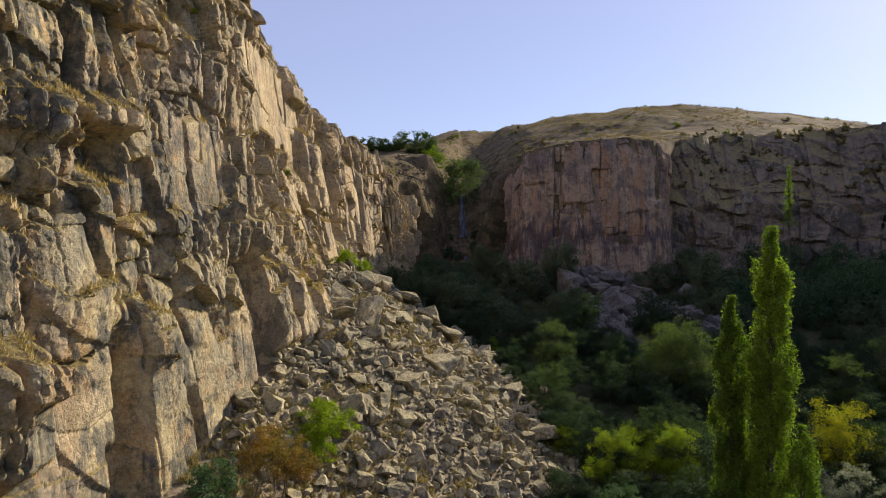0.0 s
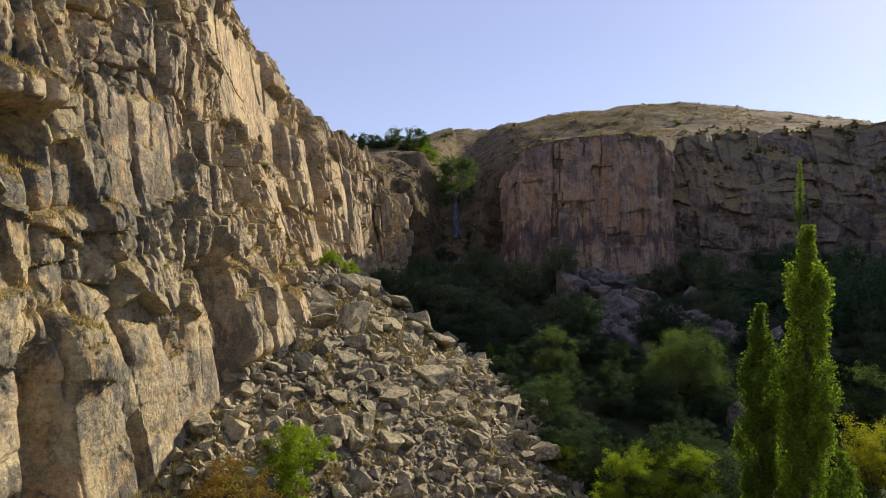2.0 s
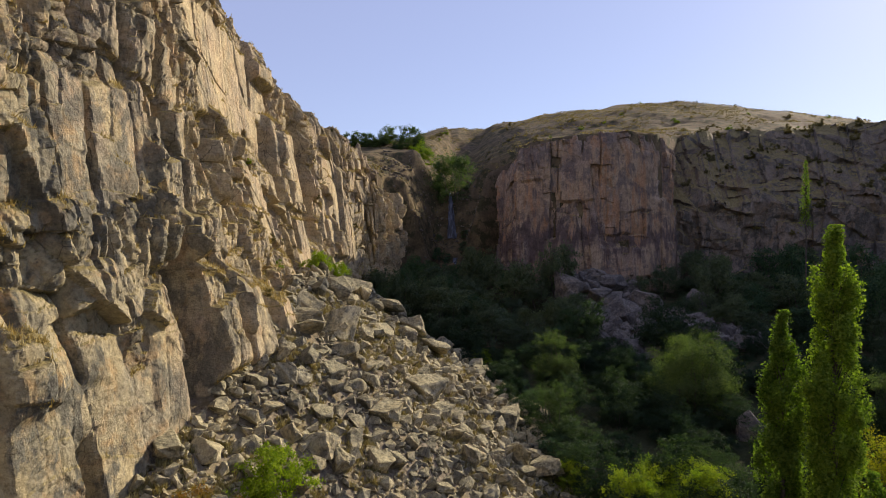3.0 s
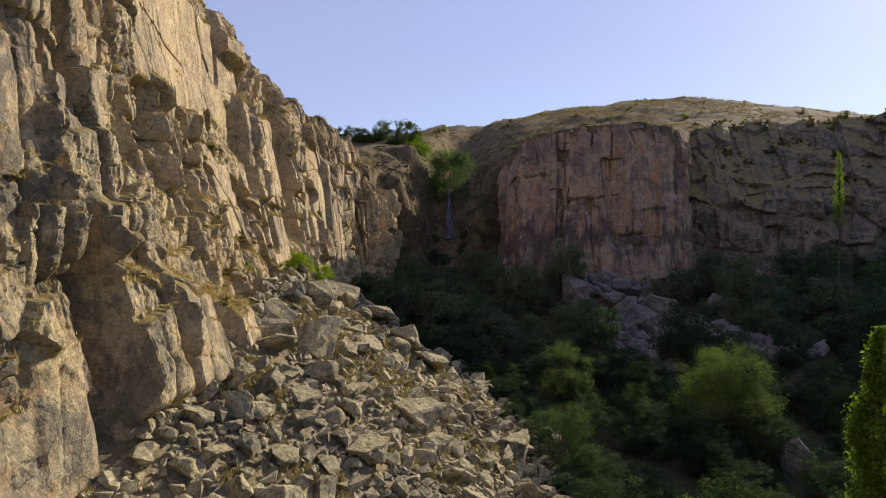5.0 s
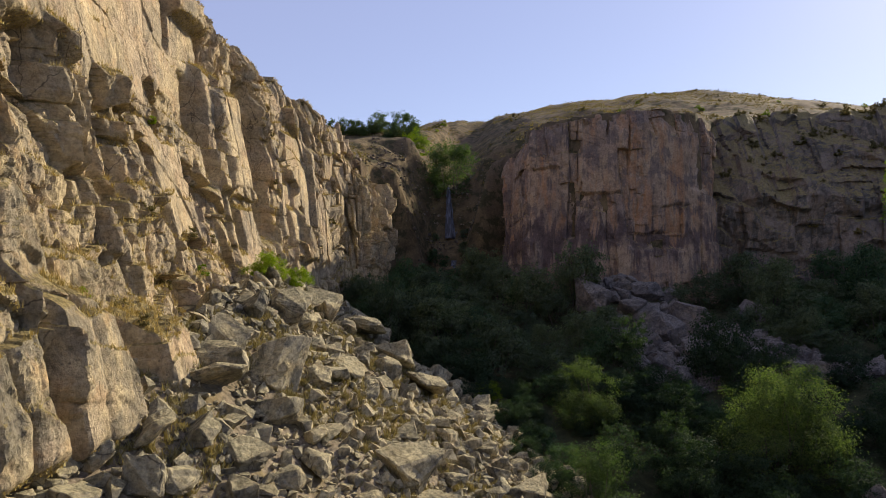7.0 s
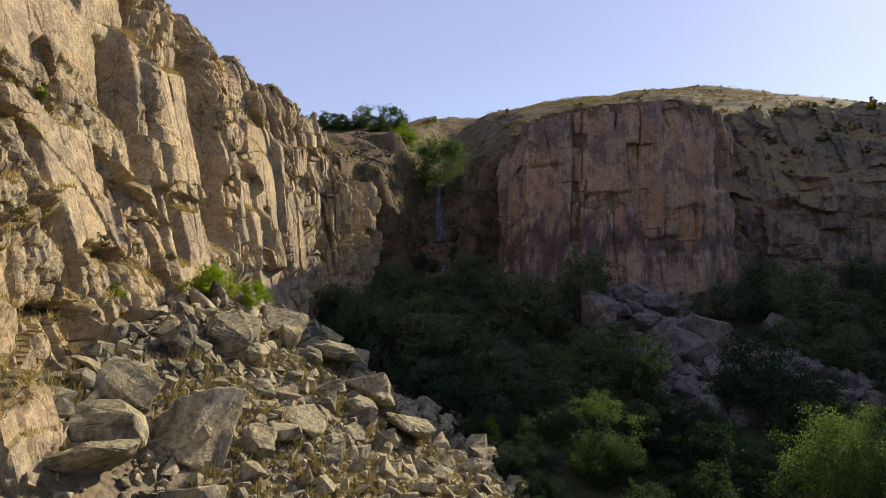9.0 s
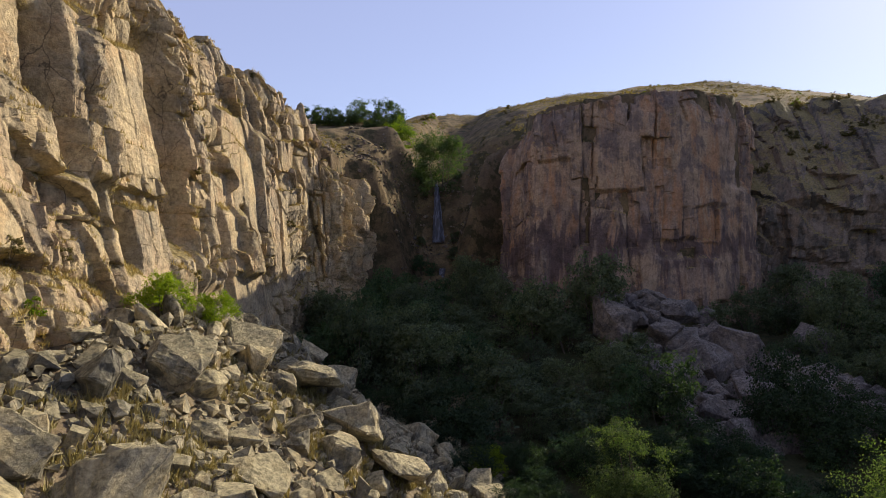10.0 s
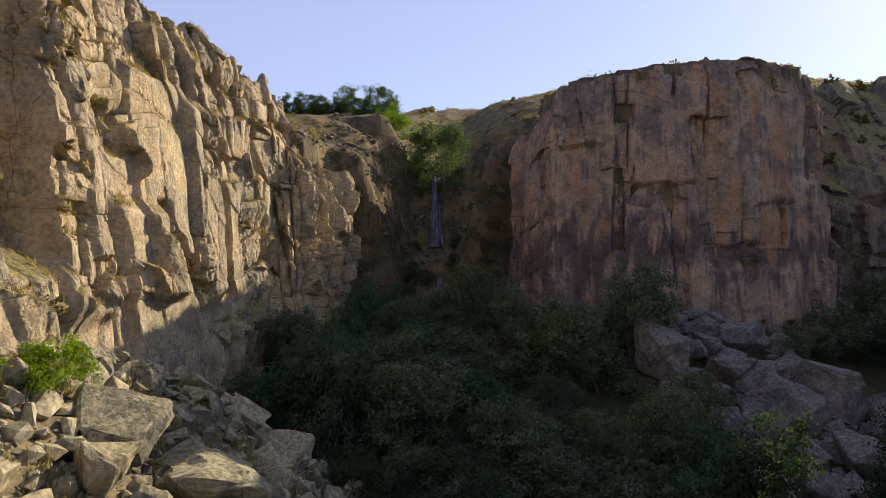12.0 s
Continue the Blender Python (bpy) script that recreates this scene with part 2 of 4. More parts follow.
def ground_material():
    """Dry grass and pale earth above, gravelly soil and litter in the valley."""
    m, nt, bsdf = nodes_of("dry_ground")
    co = nt.nodes.new("ShaderNodeTexCoord").outputs["Object"]
    big = n_noise(nt, co, 0.035, 6, 0.6, 0.5)
    mid = n_noise(nt, co, 0.3, 7, 0.7, 0.3)
    fine = n_noise(nt, co, 3.0, 6, 0.7)
    straw = n_mix(nt, n_ramp(nt, mid, [(0.35, 0.0), (0.62, 1.0)]), (0.070, 0.052, 0.030), (0.195, 0.146, 0.074))
    straw = n_mix(nt, n_ramp(nt, big, [(0.42, 0.0), (0.62, 0.8)]), straw, (0.128, 0.0938, 0.0638))
    scrub = n_ramp(nt, n_noise(nt, co, 0.4, 6, 0.65), [(0.5, 0.0), (0.58, 0.9)])
    straw = n_mix(nt, scrub, straw, (0.0562, 0.0525, 0.0263))
    straw = n_mix(nt, 0.6, straw, n_ramp(nt, fine, [(0.3, 0.55), (0.7, 1.35)]), "MULTIPLY")
    high = nt.nodes.new("ShaderNodeSeparateXYZ")
    nt.links.new(nt.nodes.new("ShaderNodeNewGeometry").outputs["Position"], high.inputs[0])
    low = n_ramp(nt, n_math(nt, "DIVIDE", n_math(nt, "ADD", high.outputs["Z"], n_math(nt, "MULTIPLY", mid, 8)), 40.0), [(0.38, 1.0), (0.62, 0.0)])
    weeds = n_mix(nt, n_ramp(nt, mid, [(0.35, 0.0), (0.6, 1.0)]), (0.025, 0.034, 0.016), (0.062, 0.064, 0.031))
    gravel = n_mix(nt, n_ramp(nt, fine, [(0.35, 0.0), (0.6, 1.0)]), (0.0975, 0.0825, 0.06), (0.27, 0.225, 0.158))
    gravel = n_mix(nt, n_ramp(nt, mid, [(0.5, 0.0), (0.6, 0.7)]), gravel, (0.188, 0.15, 0.0675))
    edge = n_ramp(nt, n_math(nt, "DIVIDE", n_math(nt, "ADD", high.outputs["X"], n_math(nt, "MULTIPLY", big, 8)), 30.0), [(0.36, 1.0), (0.5, 0.0)])
    edge = n_math(nt, "MULTIPLY", edge, n_ramp(nt, n_math(nt, "DIVIDE", high.outputs["Y"], 150.0), [(0.71, 1.0), (0.77, 0.0)]))
    straw = n_mix(nt, n_math(nt, "MULTIPLY", low, edge), straw, gravel)
    straw = n_mix(nt, n_math(nt, "MULTIPLY", low, n_math(nt, "SUBTRACT", 1.0, edge)), straw, n_mix(nt, 0.6, weeds, n_ramp(nt, fine, [(0.3, 0.5), (0.7, 1.4)]), "MULTIPLY"))
    nt.links.new(straw, bsdf.inputs["Base Color"])
    bsdf.inputs["Roughness"].default_value = 0.95
    bsdf.inputs["Specular IOR Level"].default_value = 0.1
    n_bump(nt, bsdf, n_math(nt, "ADD", mid, n_math(nt, "MULTIPLY", fine, 0.25)), 0.8, 0.6)
    return m


M_ROCK = rock_material("tuff_cliff", (0.415, 0.345, 0.198), (0.250, 0.228, 0.160), (0.390, 0.225, 0.085), (0.115, 0.113, 0.094), 0.5, 0.9, 0.9, pink=0.35, patch=0.17, drips=0.4, younger_sunlit=(38, 66, (0.470, 0.362, 0.225)))
M_FAR = rock_material("brown_tuff_cliff", (0.350, 0.252, 0.165), (0.240, 0.180, 0.140), (0.330, 0.176, 0.090), (0.125, 0.102, 0.096), 0.8, 0.75, 0.2, 0.085, (20.5, 27.5, (0.088, 0.064, 0.064)), 0.07, 0.4, cracks=0.2, pink=0.4)
M_STONE = rock_material("broken_tuff", (0.435, 0.378, 0.240), (0.295, 0.268, 0.186), (0.330, 0.245, 0.115), (0.112, 0.109, 0.090), 0.5, 0.75, 0.55, 0.11, None, 0.6, 0.7, growth=((0.13, 0.12, 0.065), (0.41, 0.36, 0.20)))
# brown tuff with the valley's shade put into the colour, darker and bluer
M_STONE_SHADED = rock_material("shaded_brown_broken_tuff", (0.190, 0.168, 0.150), (0.130, 0.117, 0.110), (0.198, 0.155, 0.108), (0.082, 0.077, 0.077), 0.4, 0.7, 0.55, 0.11, None, 0.6, 0.8, growth=((0.07, 0.064, 0.056), (0.27, 0.245, 0.21)))
# earth and scrub tone; its darkness and grey-blue also stand for shade and haze
M_SLOPE = rock_material("earthy_shaded_rock", (0.215, 0.172, 0.135), (0.150, 0.127, 0.108), (0.195, 0.135, 0.085), (0.082, 0.078, 0.068), 0.6, 0.8, 0.85, 0.12, None, 0.15, 0.5, cracks=0.1)
M_GROUND = ground_material()
M_BARK = plain_material("bark", (0.05, 0.042, 0.034), (0.12, 0.10, 0.08), 4.0)
M_LEAF_POPLAR = leaf_material("poplar_leaves", (0.085, 0.138, 0.022), (0.215, 0.275, 0.048), None, 0, 0.45)
# the next two greens are blued, the grey one lightened too, in place of haze
M_LEAF_GREEN = leaf_material("green_leaves", (0.028, 0.060, 0.036), (0.090, 0.138, 0.082))
M_LEAF_GREY = leaf_material("grey_green_leaves", (0.050, 0.072, 0.052), (0.130, 0.158, 0.105))
M_LEAF_BRIGHT = leaf_material("bright_leaves", (0.110, 0.165, 0.014), (0.260, 0.305, 0.030), None, 0, 0.45)
M_LEAF_YELLOW = leaf_material("yellowing_leaves", (0.0936, 0.148, 0.0195), (0.206, 0.259, 0.0312), (0.274, 0.281, 0.0234), 0.6, 0.45)
M_LEAF_RUST = leaf_material("rusty_leaves", (0.15, 0.11, 0.035), (0.24, 0.165, 0.05), (0.32, 0.14, 0.04), 0.7, 0.35)
M_LEAF_DRY = leaf_material("dry_leaves", (0.10, 0.092, 0.040), (0.21, 0.182, 0.085), passed=(1.2, 1.1, 0.6))
# green of the nearer thickets with the hill's shadow put into it, dark and bluish
M_LEAF_SHADED = leaf_material("shaded_green_leaves", (0.018, 0.035, 0.024), (0.054, 0.080, 0.050))
M_LEAF_MOSS = leaf_material("moss_green_leaves", (0.040, 0.068, 0.028), (0.110, 0.136, 0.064), None, 0, 0.44, (1.15, 1.45, 0.55))
M_LEAF_GOLD = leaf_material("golden_leaves", (0.15, 0.17, 0.018), (0.36, 0.32, 0.03), (0.42, 0.30, 0.02), 0.5, 0.45)
M_LEAF_SILVER = leaf_material("silvery_leaves", (0.16, 0.18, 0.13), (0.34, 0.36, 0.28), None, 0, 0.5, (1.1, 1.15, 0.95))
M_STRAW = leaf_material("dry_grass", (0.24, 0.20, 0.085), (0.42, 0.36, 0.17), None, 0, 0.25, (1.2, 1.0, 0.6))

# ---------------------------------------------------------------- the lie of the land
# left wall: along y, x at the foot, x at the rim, height of the rim
LEFT = np.array([(-160, -38, -46, 52), (-60, -26, -33, 52), (0, -20, -26, 52), (20, -17.6, -24, 51), (36, -15.8, -21.5, 50.2), (48, -13.8, -19.8, 49.3),
                 (58, -13.0, -20.2, 48.6), (70, -13.8, -21, 47.4), (83, -15, -21.2, 47.2), (89.5, -15.1, -20.8, 47.6), (92.5, -15.2, -20.2, 44.4), (107, -14.8, -19.2, 43.9), (118.5, -13.2, -17, 43.5),
                 (127, -12.0, -14.6, 43.3), (133, -11.6, -13.6, 42.6), (138, -11, -12.5, 40.5)])
# end of the left wall: x, y, height of the rim
SPUR = [(-9.4, 133, 36.8), (-8.0, 136, 36.2), (-6.9, 139, 35), (-6.1, 143, 33.8), (-6.8, 152, 33.5)]
# far block and right wall: x, y, height of the rim
FAR = [(19, 166, 36), (16.5, 152, 38.5), (15.4, 140, 40.5), (17.6, 133, 42.4), (24, 130.5, 44.4), (32, 129, 45.4), (42, 130, 45.6), (48.5, 132.5, 44.6),
       (51.5, 138, 42), (57, 137.5, 41.5), (67, 135.5, 42), (82, 128, 43), (105, 113, 45), (150, 98, 50), (260, 80, 55)]
SET_BACK = [21, 19, 15, 15, 15, 15]  # how far the rim of the right wall lies behind its foot
FLOOR_Y = [-200, 20, 60, 80, 100, 115, 130, 150, 165, 174]
FLOOR_Z = [-9, -2, -1, 2.0, 6.0, 9.0, 12.5, 15.0, 19.0, 24.5]
TALUS_Y = [0, 20, 40, 50, 60, 75, 90, 100, 108, 116, 124]
TALUS_Z = [2, 4, 7.5, 10.5, 14.5, 17.3, 18, 17.3, 14, 9.0, 4]
GULLY_Y = [130, 150, 165, 174, 177.5, 200, 235, 300]
GULLY_Z = [12.5, 15.0, 19.0, 25.0, 37.0, 43.0, 54.0, 80.0]
CANYON = [(x - 0.5, y) for y, _, x, _ in LEFT] + [(x - 1.5, y + 1.5) for x, y, _ in SPUR] + [(x, y) if i < 9 else (x + 5, y + SET_BACK[i - 9] - 2) for i, (x, y, _) in enumerate(FAR)] + [(260, -160)]


def canyon_distance(x, y):
    """Metres outside the canyon's edge; negative inside."""
    best, inside = np.full(x.shape, 9e9), np.zeros(x.shape, dtype=bool)
    for (ax, ay), (bx, by) in zip(CANYON, CANYON[1:] + CANYON[:1]):
        dx, dy = bx - ax, by - ay
        t = np.clip(((x - ax) * dx + (y - ay) * dy) / (dx * dx + dy * dy), 0, 1)
        best = np.minimum(best, np.hypot(x - ax - t * dx, y - ay - t * dy))
        if ay != by:
            inside ^= ((ay > y) != (by > y)) & (x < dx * (y - ay) / dy + ax)
    return np.where(inside, -best, best)


def far_distance(x, y):
    """Metres from the foot of the far block and the right wall."""
    best = np.full(x.shape, 9e9)
    for (ax, ay, _), (bx, by, _) in zip(FAR[2:], FAR[3:]):
        dx, dy = bx - ax, by - ay
        t = np.clip(((x - ax) * dx + (y - ay) * dy) / (dx * dx + dy * dy), 0, 1)
        best = np.minimum(best, np.hypot(x - ax - t * dx, y - ay - t * dy))
    return best


def bell(x, y, cx, cy, rx, ry, h):
    return h * np.exp(-(((x - cx) / rx) ** 2 + ((y - cy) / ry) ** 2))


def floor_height(x, y):
    z = np.interp(y, FLOOR_Y, FLOOR_Z) + 0.07 * np.clip(x - 30, 0, 60) + fbm(x * 0.09, y * 0.09, 5) * 0.7
    talus = np.interp(y, TALUS_Y, TALUS_Z) - 0.66 * np.maximum(x + 12, -1.5) + fbm(x * 0.12, y * 0.12, 9) * 1.1
    cone = 18 - 0.62 * np.hypot((x - 31) * 0.75, (y - 128)) + fbm(x * 0.15, y * 0.15, 12) * 1.2
    z = np.maximum(z, 14.0 - 0.45 * far_distance(x, y))
    for other in (talus, cone):
        k = 1.5
        h = np.clip(0.5 + 0.5 * (other - z) / k, 0, 1)
        z = z * (1 - h) + other * h + k * h * (1 - h)
    return z


def upland(x, y):
    z = 44 - 0.8 * smooth(50, 62, x)
    left_rim = np.interp(y, LEFT[:, 0], LEFT[:, 3])
    z = np.where(x < 8, left_rim - 0.4 + 0.12 * np.clip(-18 - x, 0, 60) + 0.14 * np.clip(y - 133, 0, 80), z + 0.034 * np.clip(y - 150, 0, 300))
    z = z + bell(x, y, 96, 285, np.where(x < 96, 66, 100), 97, 33) + bell(x, y, 12, 370, 55, 110, 33) + bell(x, y, 207, 250, 110, 110, 6.7) + bell(x, y, -150, 300, 120, 150, 8) + bell(x, y, 108, 130, 30, 28, 5)
    z = z + fbm(x * 0.02, y * 0.02, 3) * 2.5 + fbm(x * 0.1, y * 0.1, 4, 5) * 0.9 - 1.6 * np.abs(fbm(x * 0.035 + 0.3 * fbm(x * 0.02, y * 0.02, 14), y * 0.02, 15, 3))
    gx = 5 + 0.12 * np.clip(y - 180, 0, 200) + 1.5 * np.sin(y * 0.07)
    side = np.abs(x - gx)
    steep = np.where(x < gx, 1.0 + 2.4 * (1 - smooth(168, 190, y)), 0.8 + 4.4 * (1 - smooth(155, 185, y)))
    shore = np.where(x < gx, 3.2, 4.5)
    rise = steep * np.clip(side - shore, 0, 6) + 0.55 * np.clip(side - shore - 6, 0, 400)
    gully = np.interp(y, GULLY_Y, GULLY_Z) + rise + fbm(x * 0.2, y * 0.2, 8, 5) * 1.0 + np.abs(fbm(x * 0.35, y * 0.35, 18, 4)) * 0.9 + blocks(x * 0.3, y * 0.3, 19, 0.45, 1.0, 1.0, 0, 0.05, 0.05)
    gully = np.where(y > 128, gully, 900)
    k = 3.0
    h = np.clip(0.5 + 0.5 * (gully - z) / k, 0, 1)
    return gully * (1 - h) + z * h - k * h * (1 - h)


def land(x, y):
    x, y = np.asarray(x, dtype=float), np.asarray(y, dtype=float)
    d = canyon_distance(x, y)
    return floor_height(x, y) * (1 - smooth(1.2, 3.2, d)) + upland(x, y) * smooth(1.2, 3.2, d)


def land_at(x, y):
    return float(land(np.array([x]), np.array([y]))[0])


def stretched(lo, a, b, hi, step, grow=1.13):
    mid = list(np.arange(a, b + step, step))
    down, s = [a], step
    while down[-1] > lo:
        s *= grow
        down.append(down[-1] - s)
    up, s = [mid[-1]], step
    while up[-1] < hi:
        s *= grow
        up.append(up[-1] + s)
    return np.array(down[:0:-1] + mid + up[1:])


gx, gy = np.meshgrid(stretched(-2500, -40, 110, 2500, 0.75), stretched(-2500, 25, 215, 2500, 0.75))
gz = land(gx, gy)
far_off = np.hypot(gx, gy - 100)
gz = np.where(far_off > 450, gz + smooth(450, 2500, far_off) * 30 * fbm(gx * 0.002, gy * 0.002, 2), gz)
ground = part("ground", mesh_of("ground", np.stack([gx, gy, gz], -1).reshape(-1, 3), grid_faces(*gx.shape), flat=False), M_GROUND)
tagged(ground, "dry straw-coloured grass and stony earth of valley and hills", "ground", kind="structure")


# ---------------------------------------------------------------- cliffs
def cliff(name, foot, rim, foot_z, rim_z, step, seed, scale, rough, upright=1.0, bumps=(), calms=(), beds=0.6, by_run=False, cracks=1.0, mass=1.0, lean=None, shards=1.0):
    """A rock wall between a foot line and a rim line (n, 2 each), jointed into columns, beds and blocks, going on over the rim onto the upland.
    mass: how far the largest blocks stand out; lean: from the share of the height, and y, to the share of the way from foot to rim.
    bumps: (y or run, z, half width, half height, out, edge) raise or sink a patch; calms: (y or run, z, half width, half height) are smooth faces.
    Returns the mesh and the places on it that can carry grass."""
    foot, rim = np.asarray(foot, dtype=float), np.asarray(rim, dtype=float)
    mid = (foot + rim) / 2
    run = np.concatenate([[0], np.cumsum(np.hypot(*np.diff(mid, axis=0).T))])
    s = np.arange(0, run[-1], step)

    def along(values):
        line = np.interp(s, run, np.asarray(values, dtype=float))
        width = max(3, int(2.5 / step) | 1)
        return np.convolve(np.pad(line, width // 2, mode="edge"), np.ones(width) / width, "valid")

    fx, fy, rx, ry = along(foot[:, 0]), along(foot[:, 1]), along(rim[:, 0]), along(rim[:, 1])
    z0, z1 = along(foot_z), along(rim_z)
    tx, ty = np.gradient((fx + rx) / 2), np.gradient((fy + ry) / 2)
    size = np.hypot(tx, ty)
    nx, ny = ty / size, -tx / size
    rim_cut = blocks(s / 3.1, s * 0 + 0.5, seed + 5, 0.75 * rough, 0.6, 0)
    z1 = z1 + rim_cut + fbm(s * 0.6, s * 0 + 3.3, seed + 6) * 0.5
    rows = int(np.max(z1 - z0) / step)
    v = np.linspace(0, 1, rows)[:, None]
    S = np.broadcast_to(s, (rows, len(s)))
    Z = z0 + (z1 - z0) * v
    back_by = lean(v, (fy + ry) / 2 + 0 * v) if lean else v
    X, Y = fx + (rx - fx) * back_by, fy + (ry - fy) * back_by
    u0 = S + fbm(S * 0.07, Z * 0.05 / upright, seed + 1, 2) * 2.4 + kinked(S * 0.35, Z * 0.22 / upright, seed + 3) * 0.45
    w0 = Z + kinked(S * 0.16, Z * 0.1, seed + 2) * 1.2 + fbm(S * 0.06, Z * 0.06, seed + 4, 2) * 3.0
    broken = smooth(-0.35, 0.4, fbm(S * 0.1, Z * 0.08, seed + 7, 3))
    A = S if by_run else Y
    calm = 0.7 * smooth(-0.05, 0.25, fbm(S * 0.13, Z * 0.09, seed + 31, 3))
    sheet = 0 * S
    for a, h, wa, wh in calms:
        edge_u, edge_w = kinked(S * 0.3, Z * 0.3, seed + 36) * 0.9, kinked(S * 0.3, Z * 0.3, seed + 37) * 0.9
        sheet = np.maximum(sheet, 1 - smooth(0.9, 1.05, np.maximum(np.abs(A - a + edge_u) / wa, np.abs(Z - h + edge_w) / wh)))
    calm = np.maximum(calm, sheet)
    big = jointed(u0 / (8.5 * scale), w0 / (17 * scale * upright), seed, 0.9 * mass, 1.6, 0.3, 0.4 * cracks, 0.02)
    med = jointed(u0 / (3.7 * scale) + 0.02 * w0, w0 / (8.5 * scale * upright), seed + 40, 0.55 * (0.5 + 0.5 * mass), 2.0, 0.4, 0.3 * cracks, 0.03)
    flake = jointed(u0 / (1.8 * scale) - 0.04 * w0, w0 / (3.9 * scale * upright), seed + 60, 0.32, 2.0, 0.8, 0.11 * cracks, 0.04) * (0.25 + 0.9 * broken)
    shard = blocks(u0 / (4.4 * scale) + 0.14 * w0, w0 / (5.4 * scale * upright), seed + 140, 0.4, 2.4, 2.2, 0.0, 0.05, 0.3 * step) * shards
    small = blocks(u0 / (1.0 * scale) + w0 * 0.1, w0 / (1.6 * scale * upright), seed + 80, 0.15, 2.4, 1.6, 0.06 * cracks, 0.05, 1.1 * step) * (0.3 + 0.9 * broken)
    tiny = blocks(S / (0.42 * scale), Z / (0.5 * scale), seed + 120, 0.05, 2.2, 1.8, 0.02, 0.1, 0.12)
    bed = w0 / 6.2 + 0.35 * fbm(S * 0.08, Z * 0.02, seed + 33, 2) + 0.13 * (hashed(np.floor(u0 / 5.5), np.floor(u0 / 5.5) * 0, seed + 34) - 0.5)
    bed = (bed - np.floor(bed) - 0.5) * beds * smooth(-0.3, 0.3, fbm(S * 0.07, Z * 0.07, seed + 35, 2)) * 1.6 * (1 - 0.85 * sheet)
    thin = w0 / 2.1 + 0.5 * fbm(S * 0.12, Z * 0.03, seed + 43, 2) + 0.3 * hashed(np.floor(u0 / 2.7), np.floor(u0 / 2.7) * 0, seed + 44)
    bed = bed + (thin - np.floor(thin) - 0.5) * beds * 0.15 * smooth(0.0, 0.3, fbm(S * 0.11, Z * 0.11, seed + 45, 2)) * (1 - sheet)
    D = (big * (1 - 0.8 * sheet) + med * (1 - 0.35 * calm) * (1 - 0.85 * sheet) + shard * (1 - 0.85 * sheet) + flake * (1 - 0.7 * calm) * (1 - 0.6 * sheet) + (small + tiny) * (1 - 0.9 * calm)) * rough * scale + bed
    D = D + fbm(S * 0.7, Z * 0.5, seed + 62, 5) * 0.09 * rough * (1 - 0.7 * calm) + fbm(S * 0.04, Z * 0.03, seed + 61, 2) * 0.9
    wob_a, wob_h = 0.5 * kinked(S * 0.4, Z * 0.3, seed + 70), 0.6 * kinked(S * 0.4, Z * 0.3, seed + 71)
    for a, h, wa, wh, out, edge in bumps:
        ea, eh = max(edge, 0.3 / wa if wa > 0.6 else edge), max(edge, 0.45 * max(1, abs(out)) / wh)
        da, dh = np.abs(A - a + wob_a * min(1, wa * 4)) / wa, np.abs(Z - h + wob_h * min(1, wh)) / wh
        D = D + out * (1 - smooth(1 - ea, 1 + ea, da)) * (1 - smooth(1 - eh, 1 + eh, dh))
    D = D - smooth(0.92, 1.0, v) * (0.4 + 0.9 * vnoise(S * 0.45, S * 0 + 9, seed + 90)) * rough
    X, Y = X + nx * D, Y + ny * D
    back = np.array([0.3, 0.7, 1.3, 2.2, 3.4, 5.0])[:, None]
    bx, by = X[-1] - nx * back, Y[-1] - ny * back
    under = land(bx, by) - 0.2
    fall = smooth(0.5, 5.0, back)
    bz = Z[-1] * (1 - fall) + under * fall + fbm(bx * 0.7, by * 0.7, seed + 95) * 0.4 * np.exp(-back / 3)
    X, Y, Z = np.vstack([X, bx]), np.vstack([Y, by]), np.vstack([Z, bz])
    P = np.stack([X, Y, Z], -1)
    normal = np.cross(np.gradient(P, axis=1), np.gradient(P, axis=0))
    flatness = normal[..., 2] / np.maximum(np.linalg.norm(normal, axis=-1), 1e-9)
    ledge = P[(np.abs(flatness) > 0.62) & (fbm(X * 0 + Y * 0.25, Z * 0.25, seed + 99, 3) > -0.15)]
    return mesh_of(name, P.reshape(-1, 3), grid_faces(*X.shape)), ledge


def foot_heights(points, drop=2.5):
    points = np.asarray(points, dtype=float)
    return floor_height(points[:, 0], points[:, 1]) - drop


